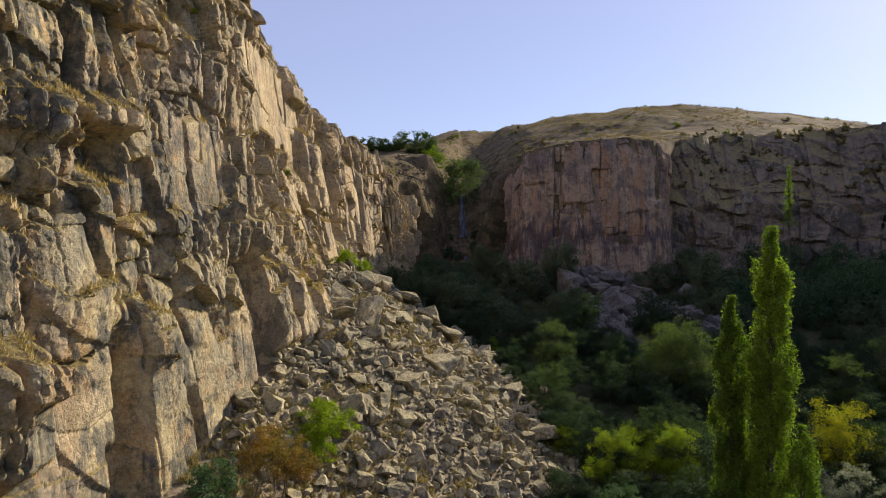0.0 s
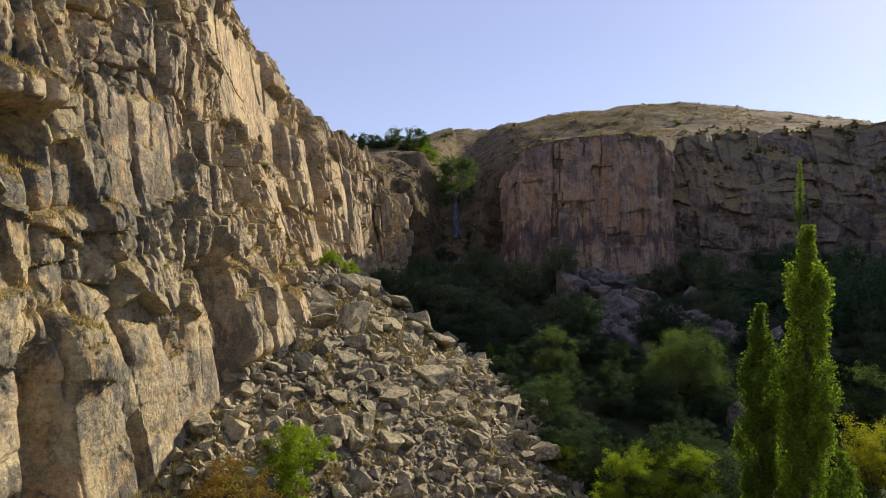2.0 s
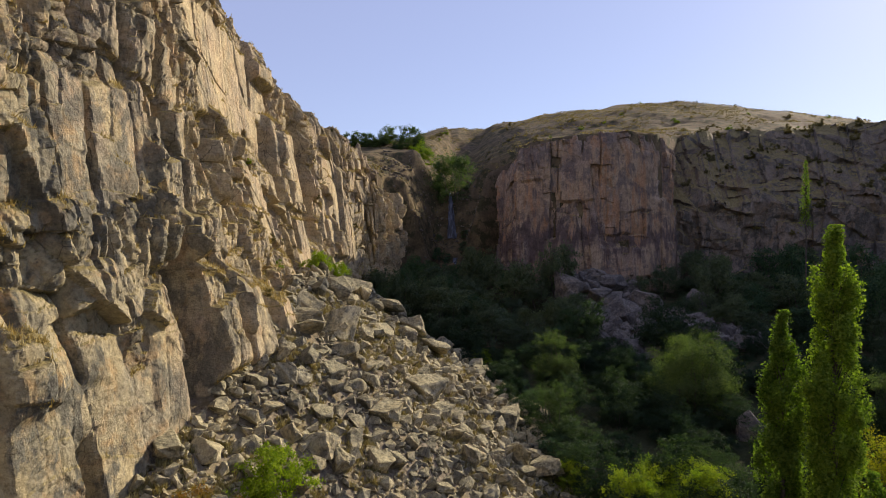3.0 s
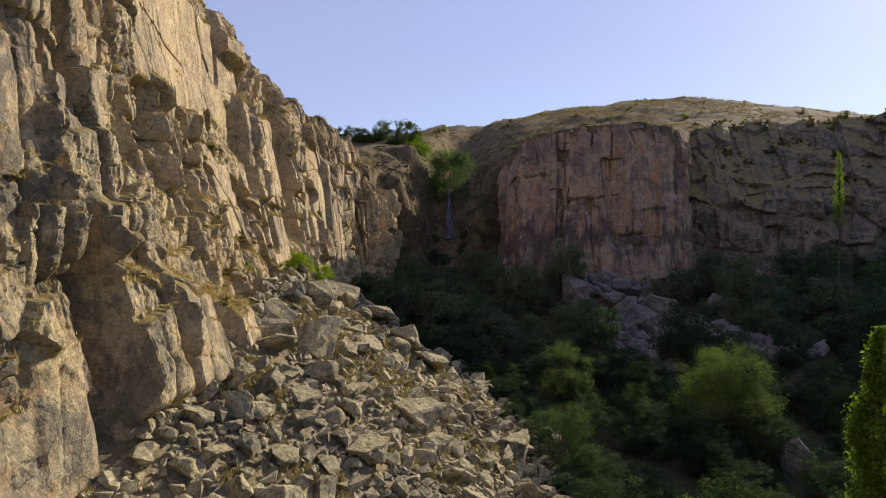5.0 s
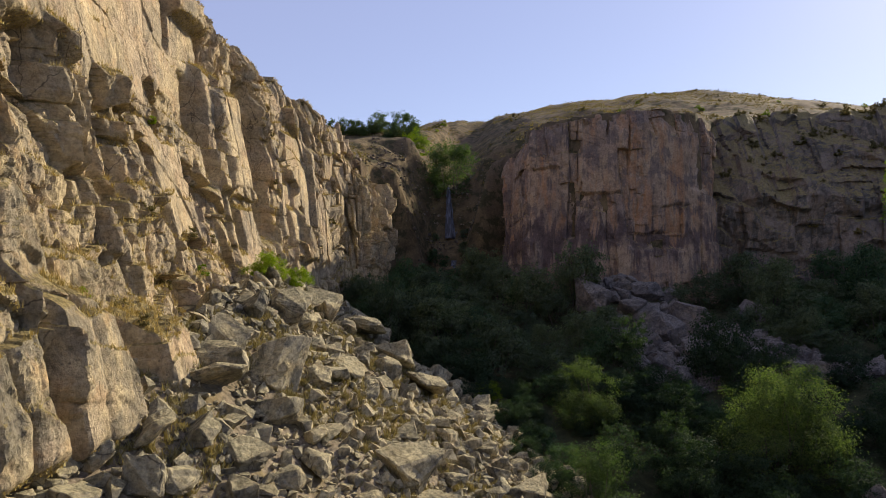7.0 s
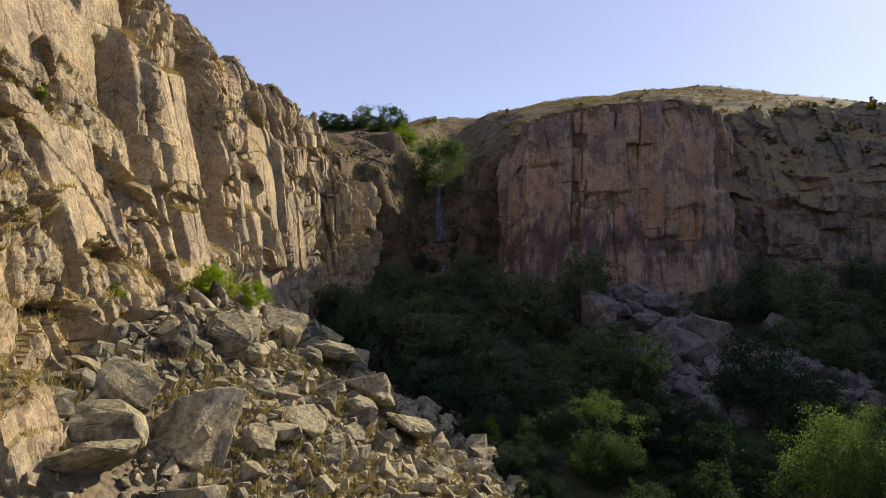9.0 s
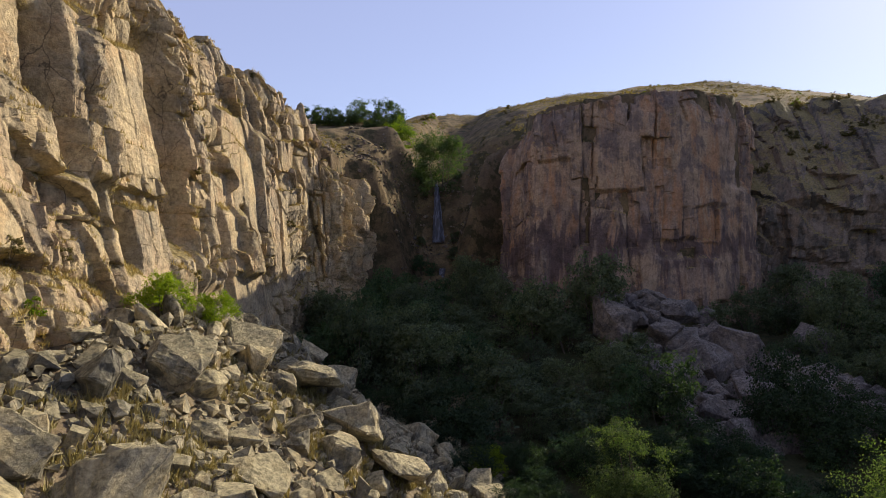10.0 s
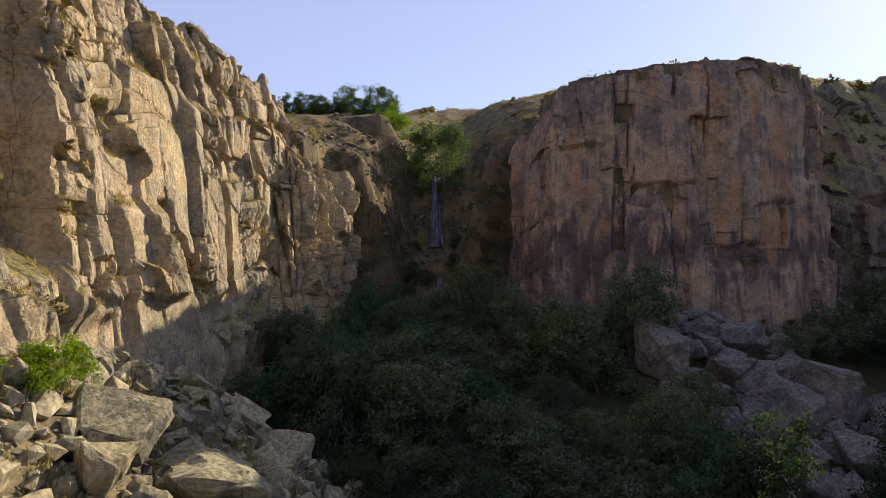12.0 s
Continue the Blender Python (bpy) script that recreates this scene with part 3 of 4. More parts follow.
# what stands out of or into the left wall: y, z, half width, half height, out, softness of the edge
LEFT_BUMPS = [
    # the deep cleft, the columns on both sides of it and the fallen-away corner
    (49.7, 17.3, 1.1, 5.8, -6.0, 0.12), (46.6, 17.5, 1.4, 5.5, 0.2, 0.1), (52.8, 17.5, 1.9, 3.8, 1.7, 0.06), (57.4, 17.0, 2.0, 3.5, 1.7, 0.06), (55.1, 17.5, 0.22, 3.6, -1.1, 0.3),
    (63.8, 15.6, 2.0, 3.1, 2.2, 0.06), (60.7, 16.5, 0.7, 3.5, -0.8, 0.3),
    # the hollow with its niches under the pale sheet
    (60.7, 31.0, 1.2, 1.6, -2.0, 0.2), (56.2, 29.5, 1.4, 2.8, -1.0, 0.12), (63.2, 30.0, 0.8, 3.6, 1.1, 0.15), (66.0, 27.6, 1.3, 3.6, -1.8, 0.12),
    (70.0, 28.5, 1.0, 4.5, 0.8, 0.12),
    # the block on the rim
    (86.2, 45.2, 3.1, 3.0, 1.4, 0.08), (82.6, 43.0, 0.5, 4.0, -1.0, 0.3),
    # the cracked slab and the overhang beside it
    (40.0, 28.3, 0.2, 2.4, -0.9, 0.5), (43.0, 27.8, 0.2, 2.6, -0.9, 0.5), (48.5, 28.8, 0.35, 3.2, -1.4, 0.4), (34.3, 29.7, 2.2, 0.9, 1.3, 0.15), (34.3, 27.6, 1.8, 1.1, -1.4, 0.2), (30.0, 28.6, 3.0, 1.0, 0.9, 0.15),
    (33.6, 35.5, 0.35, 5.0, -2.0, 0.3), (37.6, 37.0, 0.3, 5.0, -1.8, 0.3), (50.5, 36.0, 0.4, 6.0, -1.6, 0.3), (51.8, 23.5, 2.0, 1.2, 0.8, 0.1),
    # the foot: overhanging ledge, shaded flute, dwelling mouth, pillar
    (24.6, 15.2, 2.8, 2.6, 1.3, 0.12), (33.4, 12.5, 0.8, 5.0, -1.4, 0.2), (32.4, 9.2, 0.9, 1.7, -2.6, 0.12), (39.6, 9.0, 0.6, 4.0, -1.0, 0.25), (36.0, 13.0, 1.4, 5.5, 0.7, 0.1),
    # caves, flutes and buttresses towards the spur
    (74.4, 23.0, 1.5, 1.9, -2.3, 0.2), (89.7, 24.4, 1.0, 2.0, -2.2, 0.2), (85.2, 32.3, 0.8, 4.5, -2.2, 0.2), (87.8, 33.0, 1.4, 5.5, 1.0, 0.1), (97.5, 31.5, 1.6, 8.0, -2.4, 0.15), (101.0, 29.0, 2.4, 9.0, 1.0, 0.1),
    (106.0, 31.7, 1.0, 1.5, -1.6, 0.2), (111.7, 25.8, 0.9, 1.7, -1.6, 0.2), (108.0, 20.0, 3.0, 7.0, 0.8, 0.1), (118.0, 28.0, 2.2, 8.0, 0.9, 0.1), (122.0, 27.0, 0.6, 7.0, -1.3, 0.2)]
# smooth broken faces of it: y, z, half width, half height
LEFT_CALM = [(43.8, 28.3, 4.4, 3.2), (68, 38.5, 8.5, 5.5), (80, 39.5, 8, 5), (32, 10, 7, 5.5), (42, 11, 4, 5), (93, 33, 3, 5), (105, 27, 3, 4), (108, 15, 11, 6), (113, 31, 4, 6), (121, 24, 4, 6), (92, 22, 3, 4), (78.5, 27, 3.5, 4), (57.4, 16.5, 1.8, 3), (63.8, 15.5, 1.8, 2.6), (47, 14, 2, 4)]


def left_lean(v, y):
    """Between the cleft and the caves the wall steps back above a ledge; elsewhere it leans evenly."""
    return 1 - (1 - v) ** np.interp(y, [46, 58, 66, 84, 92], [1.0, 1.45, 1.9, 1.9, 1.1])


def slope_lean(v, y):
    """A low cliff, and above it a slope that runs back to the rim."""
    bent = np.where(v < 0.5, 0.12 * v, 0.06 + 1.88 * (v - 0.5))
    share = smooth(118, 136, y)
    return bent * share + v * (1 - share)


FAR_BUMPS = [(41.7, 39, 0.1, 5, -0.6, 0.5), (46.4, 43.5, 0.14, 2.4, -0.8, 0.4), (50, 41, 0.12, 5.5, -0.7, 0.5), (55, 24, 5, 1.2, -0.6, 0.3), (44, 18, 1.0, 1.2, -1.2, 0.2), (36.5, 14.5, 0.5, 1.3, -2.0, 0.2)]
FAR_CALM = [(40, 20, 4, 5), (51, 20, 3.2, 4), (60, 21, 4, 4), (45.5, 38, 3, 6), (57, 36, 4.5, 6), (64, 28, 3, 5), (36, 30, 3, 6)]

near = [r for r in LEFT if r[0] >= 20]
left_foot = [(-18.8, 12)] + [(r[1], r[0]) for r in near]
left_rim = [(-25.8, 12)] + [(r[2], r[0]) for r in near]
left_z = [51.5] + [r[3] for r in near]
spur_foot = [(-12.3, 131)] + [(x, y) for x, y, _ in SPUR]
spur_rim = [(-14, 133)] + [(x - 0.8, y + 1) for x, y, _ in SPUR]
spur_z = [40.5] + [z for _, _, z in SPUR]
far_foot = [(x - 1.2, y - 0.4) if i < 4 else (x, y) for i, (x, y, _) in enumerate(FAR)]
far_rim = [(x + 0.6, y + 2.2) if i < 9 else (x + 6, y + SET_BACK[i - 9]) for i, (x, y, _) in enumerate(FAR)]
far_z = [z for _, _, z in FAR[:9]] + [float(upland(np.array([x]), np.array([y]))[0]) + 0.2 for x, y in far_rim[9:]]
back_foot = [(x, y) for y, x, _, _ in LEFT if y <= 20]
back_rim = [(x, y) for y, _, x, _ in LEFT if y <= 20]

me, ledges_left = cliff("cliff_left", left_foot, left_rim, foot_heights(left_foot), left_z, 0.11, 3, 1.0, 1.0, 1.0, LEFT_BUMPS, LEFT_CALM, 0.4, cracks=1.9, mass=0.5, lean=left_lean)
tagged(part("cliff_left", me, M_ROCK), "sunlit tan and grey tuff cliff, jointed into columns", "cliff", kind="structure")
me, ledges_spur = cliff("cliff_spur", spur_foot, spur_rim, foot_heights(spur_foot), spur_z, 0.15, 8, 0.6, 1.9, 1.7, beds=0.1, cracks=1.8)
tagged(part("cliff_spur", me, M_ROCK), "weathered tuff spur at the end of the cliff", "cliff", kind="structure")
me, ledges_far = cliff("cliff_far", far_foot[:9] + [(52.5, 158)], far_rim[:9] + [(50, 158)], foot_heights(far_foot[:9] + [(52.5, 158)]), far_z[:9] + [43.0], 0.16, 21, 1.1, 0.75, 1.3, FAR_BUMPS, FAR_CALM, 0.35, True, cracks=0.4, shards=0.2)
tagged(part("cliff_far", me, M_FAR), "shaded brown tuff cliff block with rusty streaks", "cliff", kind="structure")
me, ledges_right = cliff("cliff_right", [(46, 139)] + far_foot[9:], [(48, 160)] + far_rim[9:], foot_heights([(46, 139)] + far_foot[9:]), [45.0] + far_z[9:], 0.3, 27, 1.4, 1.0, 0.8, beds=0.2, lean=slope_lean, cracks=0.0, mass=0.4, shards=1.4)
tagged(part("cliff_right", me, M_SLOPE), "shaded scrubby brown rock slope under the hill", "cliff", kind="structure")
me, _ = cliff("cliff_back", back_foot, back_rim, foot_heights(back_foot), [52] * len(back_foot), 1.0, 31, 1.5, 0.8)
tagged(part("cliff_back", me, M_ROCK), "tan tuff cliff along the valley", "cliff", kind="structure")

# ---------------------------------------------------------------- plants
rng = np.random.default_rng(7)


def leaf_cloud(centres, sizes, normals, r):
    """One four-cornered leaf at each centre, turned about its normal."""
    n = len(centres)
    nrm = normals / np.maximum(np.linalg.norm(normals, axis=1, keepdims=True), 1e-6)
    ref = r.normal(size=(n, 3))
    a = np.cross(nrm, ref)
    a /= np.maximum(np.linalg.norm(a, axis=1, keepdims=True), 1e-6)
    b = np.cross(nrm, a)
    sizes = sizes[:, None]
    verts = np.stack([centres - a * sizes, centres + b * sizes * 0.55 + nrm * sizes * 0.18, centres + a * sizes, centres - b * sizes * 0.55 + nrm * sizes * 0.18], axis=1).reshape(-1, 3)
    return verts, np.arange(n * 4).reshape(-1, 4)


def tube(points, radii, sides=6):
    points = [Vector(p) for p in points]
    verts, faces = [], []
    for i, (p, rad) in enumerate(zip(points, radii)):
        way = (points[min(i + 1, len(points) - 1)] - points[max(i - 1, 0)]).normalized()
        q = way.to_track_quat("Z", "Y")
        for k in range(sides):
            ang = 2 * math.pi * k / sides
            verts.append(p + q @ Vector((rad * math.cos(ang), rad * math.sin(ang), 0)))
        if i:
            for k in range(sides):
                faces.append(((i - 1) * sides + k, (i - 1) * sides + (k + 1) % sides, i * sides + (k + 1) % sides, i * sides + k))
    return [tuple(v) for v in verts], faces


def joined(pieces):
    verts, faces = [], []
    for v, f in pieces:
        faces += [tuple(i + len(verts) for i in g) for g in f]
        verts += v
    return np.array(verts), np.array(faces)


def bush(name, seed, wide, high, leaves, leaf, material, label, category="bush", open_foot=0.15, lobes=16, ragged=0.5):
    """A shrub or round tree: limbs from the foot, each ending in a clump of leaves."""
    r = np.random.default_rng(seed)
    thing = tagged(new(name), label, category)
    cl, limbs = [], []
    for i in range(lobes):
        ang, t = r.uniform(0, 2 * math.pi), r.uniform(0, 1)
        h = open_foot + (0.93 - open_foot) * t
        reach = wide / 2 * (1 - 0.25 * r.random()) * math.sqrt(max(0.05, 1 - ((h - 0.42) / 0.6) ** 2)) * (0.35 + 0.65 * math.sqrt(r.random()))
        size = (0.17 + 0.15 * r.random()) * min(wide, high) * (1.1 - 0.35 * t)
        c = np.array([math.cos(ang) * reach * 0.8, math.sin(ang) * reach * 0.8, h * high - size * 0.35])
        c[2] = max(c[2], size * 0.5)
        cl.append((c, size))
        if i % 2 == 0:
            base = np.array([math.cos(ang), math.sin(ang), 0]) * 0.06 * wide
            bend = base * 0.5 + c * 0.5 + r.normal(size=3) * 0.05 * high
            limbs.append(tube([base * 1.0 - np.array([0, 0, 0.3]), bend, c], [0.014 * high ** 0.8, 0.008 * high ** 0.8, 0.008]))
    # every limb's clump is made of sprays, and every spray of leaves
    sprays = 13
    way = r.normal(size=(lobes, sprays, 3))
    way /= np.linalg.norm(way, axis=2, keepdims=True)
    size = np.array([s for _, s in cl])
    out = r.random((lobes, sprays)) ** 0.45 * (1 + ragged * r.random((lobes, sprays)) ** 4)
    tip = np.array([c for c, _ in cl])[:, None] + way * (out * size[:, None])[..., None] * np.array([1, 1, 0.85])
    weight = np.repeat(size**2, sprays) * r.uniform(0.5, 1.5, lobes * sprays)
    pick = r.choice(lobes * sprays, size=leaves, p=weight / weight.sum())
    way = way.reshape(-1, 3)[pick]
    cen = tip.reshape(-1, 3)[pick] + r.normal(size=(leaves, 3)) * (np.repeat(size, sprays)[pick] * 0.18)[:, None] * np.array([1, 1, 0.7])
    cen[:, 2] = np.maximum(cen[:, 2], 0.05)
    verts, faces = leaf_cloud(cen, leaf * r.uniform(0.6, 1.25, leaves), way + r.normal(size=(leaves, 3)) * 0.7 + np.array([0, 0, 0.4]), r)
    part("woody_frame", mesh_of("woody_frame", *joined(limbs), flat=False), M_BARK, thing)
    part("crown", mesh_of("crown", verts, faces), material, thing)
    return thing


def poplar(seed, high, wide, leaves, leaf, label, bare_to=0.05):
    """A Lombardy poplar: a straight trunk and steep limbs in a narrow column of leaves."""
    r = np.random.default_rng(seed)
    thing = tagged(new("poplar_tree"), label, "tree")
    wob = [r.uniform(-0.15, 0.15) for _ in range(4)]
    thin = 0.5 if wide < 2.5 else 1.0
    trunk = tube([(wob[0] * t, wob[1] * t, t * high * 0.97 - 0.4 * (t == 0)) for t in np.linspace(0, 1, 9)], [0.012 * thin * high * (1 - 0.93 * t) for t in np.linspace(0, 1, 9)], 8)
    limbs, cl = [], []
    count = int(high * 5.5)
    for i in range(count):
        t = bare_to + (0.985 - bare_to) * (i + r.random()) / count
        env = wide / 2 * min(1.0, 0.6 + 2.6 * t) * (1 - max(0, (t - 0.4) / 0.6) ** 2.3) ** 0.8 * (0.9 + 0.14 * math.sin(t * 21 + seed) + 0.1 * math.sin(t * 47 + 2 * seed))
        ang = r.uniform(0, 2 * math.pi)
        reach = env * math.sqrt(r.random()) * 0.85
        c = np.array([math.cos(ang) * reach, math.sin(ang) * reach, t * high])
        cl.append((c, 0.15 * wide * (0.6 + 0.8 * r.random()) * (0.5 + 0.5 * env / (wide / 2)), r.uniform(1.6, 2.8)))
        if i % 2 == 0:
            limbs.append(tube([(0, 0, max(0.1, t * high - reach * 2.4)), tuple(c * np.array([0.6, 0.6, 1]) - np.array([0, 0, reach * 0.7])), tuple(c)], [0.05, 0.03, 0.012], 5))
    weight = np.array([s**1.6 for _, s, _ in cl])
    pick = r.choice(len(cl), size=leaves, p=weight / weight.sum())
    way = r.normal(size=(leaves, 3))
    way /= np.linalg.norm(way, axis=1, keepdims=True)
    rad = r.random(leaves) ** (1 / 2.2) * (1 + 0.5 * r.random(leaves) ** 5)
    stretch = np.ones((leaves, 3))
    stretch[:, 2] = np.array([k for _, _, k in cl])[pick]
    cen = np.array([c for c, _, _ in cl])[pick] + way * stretch * (rad * np.array([s for _, s, _ in cl])[pick])[:, None]
    cen[:, 2] = np.clip(cen[:, 2], 0.2, high)
    verts, faces = leaf_cloud(cen, leaf * r.uniform(0.6, 1.25, leaves), way + r.normal(size=(leaves, 3)) * 0.8, r)
    part("trunk", mesh_of("trunk", *joined([trunk]), flat=False), M_BARK, thing)
    part("limb_frame", mesh_of("limb_frame", *joined(limbs), flat=False), M_BARK, thing)
    part("crown", mesh_of("crown", verts, faces), M_LEAF_POPLAR, thing)
    return thing


def put(thing, x, y, turn=0.0, size=1.0, sink=0.1, z=None):
    thing.location = (x, y, (land_at(x, y) if z is None else z) - sink)
    thing.rotation_euler = (0, 0, turn)
    thing.scale = (size, size, size)
    return thing


def again(thing, x, y, turn, size, sink=0.15, tall=1.0, z=None):
    made = copy_thing(thing, pose(0, 0, 0))
    made.matrix_basis = Matrix.LocRotScale((x, y, (land_at(x, y) if z is None else z) - sink), Euler((0, 0, turn)), (size, size, size * tall))
    return made


# poplars on the valley floor
put(poplar(3, 25.2, 4.2, 44000, 0.12, "tall sunlit green poplar with a narrow crown"), 26.3, 49.6)
put(poplar(5, 19.4, 3.6, 30000, 0.12, "lower slim green poplar beside the tall one"), 23.9, 51.2)
put(poplar(9, 27.0, 2.4, 1500, 0.15, "thin far poplar with a sparse top", 0.58), 63.6, 113.6)
put(poplar(12, 9.5, 3.2, 7000, 0.115, "young leafy poplar at the foot of the tall one"), 28.6, 49.2)

# single bushes and trees
put(bush("bush", 21, 6.0, 3.9, 11000, 0.084, M_LEAF_BRIGHT, "bright green rounded bush at the foot of the cliff"), -8.9, 45.7)
put(bush("bush", 22, 6.4, 4.6, 12000, 0.077, M_LEAF_RUST, "rust-brown autumn bush under the cliff", ragged=0.7), -10.5, 40.0)
put(bush("bush", 23, 3.2, 2.8, 5000, 0.077, M_LEAF_GREEN, "low green bush at the foot of the cliff"), -13.0, 35.0)
bright = put(bush("bush", 24, 3.6, 3.0, 6000, 0.077, M_LEAF_BRIGHT, "bright green bush on the talus below the cliff", open_foot=0.3), -14.0, 87.5)
again(bright, -12.0, 91.5, 2.0, 0.85)
again(bright, 7.2, 97.4, 1.0, 0.95)
put(bush("bush", 25, 6.0, 6.6, 18000, 0.077, M_LEAF_MOSS, "green rounded bush at the edge of the boulders", lobes=22), 13.6, 76.5)
olive = put(bush("olive_tree", 26, 7.0, 7.0, 19000, 0.084, M_LEAF_MOSS, "grey-green leafy tree in the shaded valley", "tree", lobes=24), 17.4, 93.0)
for x, y, size in ((49.5, 75, 1.0), (57, 79, 1.1), (44, 82, 0.8)):
    again(olive, x, y, x, size)
put(bush("tree", 27, 10.0, 10.0, 36000, 0.091, M_LEAF_MOSS, "broad green tree with a sunlit top", "tree", open_foot=0.25, lobes=30), 32.0, 84.0)
yellow = put(bush("bush", 28, 6.4, 5.6, 15000, 0.077, M_LEAF_YELLOW, "yellow-green autumn bush on the valley floor", ragged=0.8), 17.4, 60.5)
again(yellow, 23.0, 61.5, 1.3, 1.0, 0.15, 0.95)
put(bush("tree", 33, 8.0, 7.2, 20000, 0.085, M_LEAF_GOLD, "rounded golden-yellow autumn tree on the valley floor", "tree", open_foot=0.1, lobes=24), 40.6, 62.0)
again(yellow, 13.2, 66.5, 4.0, 0.6)
again(yellow, 20.2, 64.5, 5.1, 0.75)
again(yellow, 79, 138, 0.4, 0.6)
put(bush("bush", 29, 6.5, 4.0, 14000, 0.077, M_LEAF_SILVER, "pale silvery willow bush on the valley floor"), 36.0, 54.0)
put(bush("willow_tree", 30, 13.5, 11.0, 24000, 0.15, M_LEAF_MOSS, "broad green willow above the waterfall", "tree", open_foot=0.0, lobes=34), 6.2, 179.0, 0, 1.25, 3.0)
put(bush("bush", 31, 6.5, 7.5, 6000, 0.14, M_LEAF_YELLOW, "yellowing bush beside the willow"), -2.5, 187.0)
rim_tree = put(bush("tree", 32, 9.0, 6.5, 18000, 0.12, M_LEAF_MOSS, "green rounded tree on the hillside above the gully", "tree", open_foot=0.0, lobes=30, ragged=0.2), -6.0, 198.0, 0, 1.3)
for x, y, size in ((-13.2, 199, 0.95), (-18.5, 197, 0.75), (-21.8, 198, 0.8), (-25, 197, 0.75), (-29, 199, 0.7), (-35, 200, 0.7), (-9.5, 194, 0.6)):
    again(rim_tree, x, y, x * 1.7, size)


def across_cone(x, y):
    """Under 1 inside the boulder field that widens downhill from the foot of the far block."""
    down = 130 - y
    return np.where((down > -1) & (down < 30), np.abs(x - 31 - 0.28 * down) / (5.0 + 0.29 * np.clip(down, 0, 40)), 9)


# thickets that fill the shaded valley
# the first three kinds carry the valley's shade in their leaf colour
kinds = [bush("bush", 41, 5.0, 4.2, 8840, 0.077, M_LEAF_SHADED, "dense green bush in the shaded valley"),
         bush("bush", 42, 4.6, 5.0, 7820, 0.083, M_LEAF_SHADED, "grey-green willow bush in the shaded valley"),
         bush("bush", 43, 6.0, 4.6, 9860, 0.080, M_LEAF_SHADED, "wide leafy bush in the shaded valley", lobes=22),
         bush("bush", 44, 3.6, 2.8, 5100, 0.077, M_LEAF_GREEN, "low scrubby bush in the shaded valley"),
         bush("bush", 45, 5.2, 4.4, 6460, 0.088, M_LEAF_GREY, "dull green bush in the shaded valley head"),
         bush("bush", 46, 4.6, 5.0, 5780, 0.094, M_LEAF_GREY, "grey-green bush in the shaded valley head"),
         bush("bush", 47, 6.0, 4.8, 6800, 0.094, M_LEAF_GREEN, "wide dark bush in the shaded valley head", lobes=22),
         bush("bush", 48, 3.6, 3.0, 3740, 0.088, M_LEAF_GREY, "low scrub in the shaded valley head")]
spots = []
r = np.random.default_rng(11)
tx, ty, tw = r.uniform(-12, 95, 12000), r.uniform(50, 176, 12000), r.uniform(0.85, 1.6, 12000)
tw = np.where(ty < 100, tw * 0.8, tw * 1.2)
inside = (canyon_distance(tx, ty) < -3) & (ty < 142) & ~((ty > 132) & (tx > 52))
stony = (np.interp(ty, TALUS_Y, TALUS_Z) - 0.66 * (tx + 12) > np.interp(ty, FLOOR_Y, FLOOR_Z) - 0.4) & (ty < 118)
bouldery = (across_cone(tx, ty) < 1) & (r.random(12000) < np.where(ty > 113, 0.98, 0.85))
good = inside & ~stony & ~bouldery & (np.hypot(tx - 26, ty - 50) > 4)
cell = {}
for x, y, wide in zip(tx[good], ty[good], tw[good]):
    ci, cj = int(x // 6), int(y // 6)
    near = [q for i in (-1, 0, 1) for j in (-1, 0, 1) for q in cell.get((ci + i, cj + j), ())]
    if all((x - a) ** 2 + (y - b) ** 2 > (1.0 * (wide + c)) ** 2 for a, b, c in near):
        cell.setdefault((ci, cj), []).append((x, y, wide))
        spots.append((x, y, wide))
    if len(spots) > 330:
        break
used = set()
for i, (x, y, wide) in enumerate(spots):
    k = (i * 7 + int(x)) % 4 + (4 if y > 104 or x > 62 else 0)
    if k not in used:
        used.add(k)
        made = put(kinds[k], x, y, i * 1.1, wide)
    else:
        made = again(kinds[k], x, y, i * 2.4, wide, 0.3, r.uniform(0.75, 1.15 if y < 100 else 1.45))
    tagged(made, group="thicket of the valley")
# scrub in the gully below the waterfall
for i, (x, y, size) in enumerate(((12.8, 160, 1.0), (11.5, 156.5, 0.8), (2.5, 165, 0.9), (1.0, 161, 0.8), (8.6, 168, 0.6), (9.5, 151, 1.0), (-0.5, 155, 0.9), (4.5, 152, 0.9), (9, 173, 0.55), (2.2, 172, 0.5), (7.4, 158, 0.7), (0.5, 148, 1.0), (8, 146, 1.1), (-2.5, 147, 0.9), (4, 145, 1.1), (-1.5, 152, 0.6))):
    tagged(again(kinds[4 + i % 4], x, y, i * 1.9, size, 0.3), group="thicket of the valley")
again(bright, -4.9, 140.5, 0.6, 0.75, 0.3, 1.2)
# scrub on the shaded side of the talus; its dark leaves stand in for shade
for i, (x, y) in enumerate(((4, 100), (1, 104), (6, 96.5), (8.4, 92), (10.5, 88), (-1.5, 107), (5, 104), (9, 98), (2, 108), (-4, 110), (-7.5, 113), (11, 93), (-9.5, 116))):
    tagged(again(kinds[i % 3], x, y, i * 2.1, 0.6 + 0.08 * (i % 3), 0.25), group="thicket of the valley")
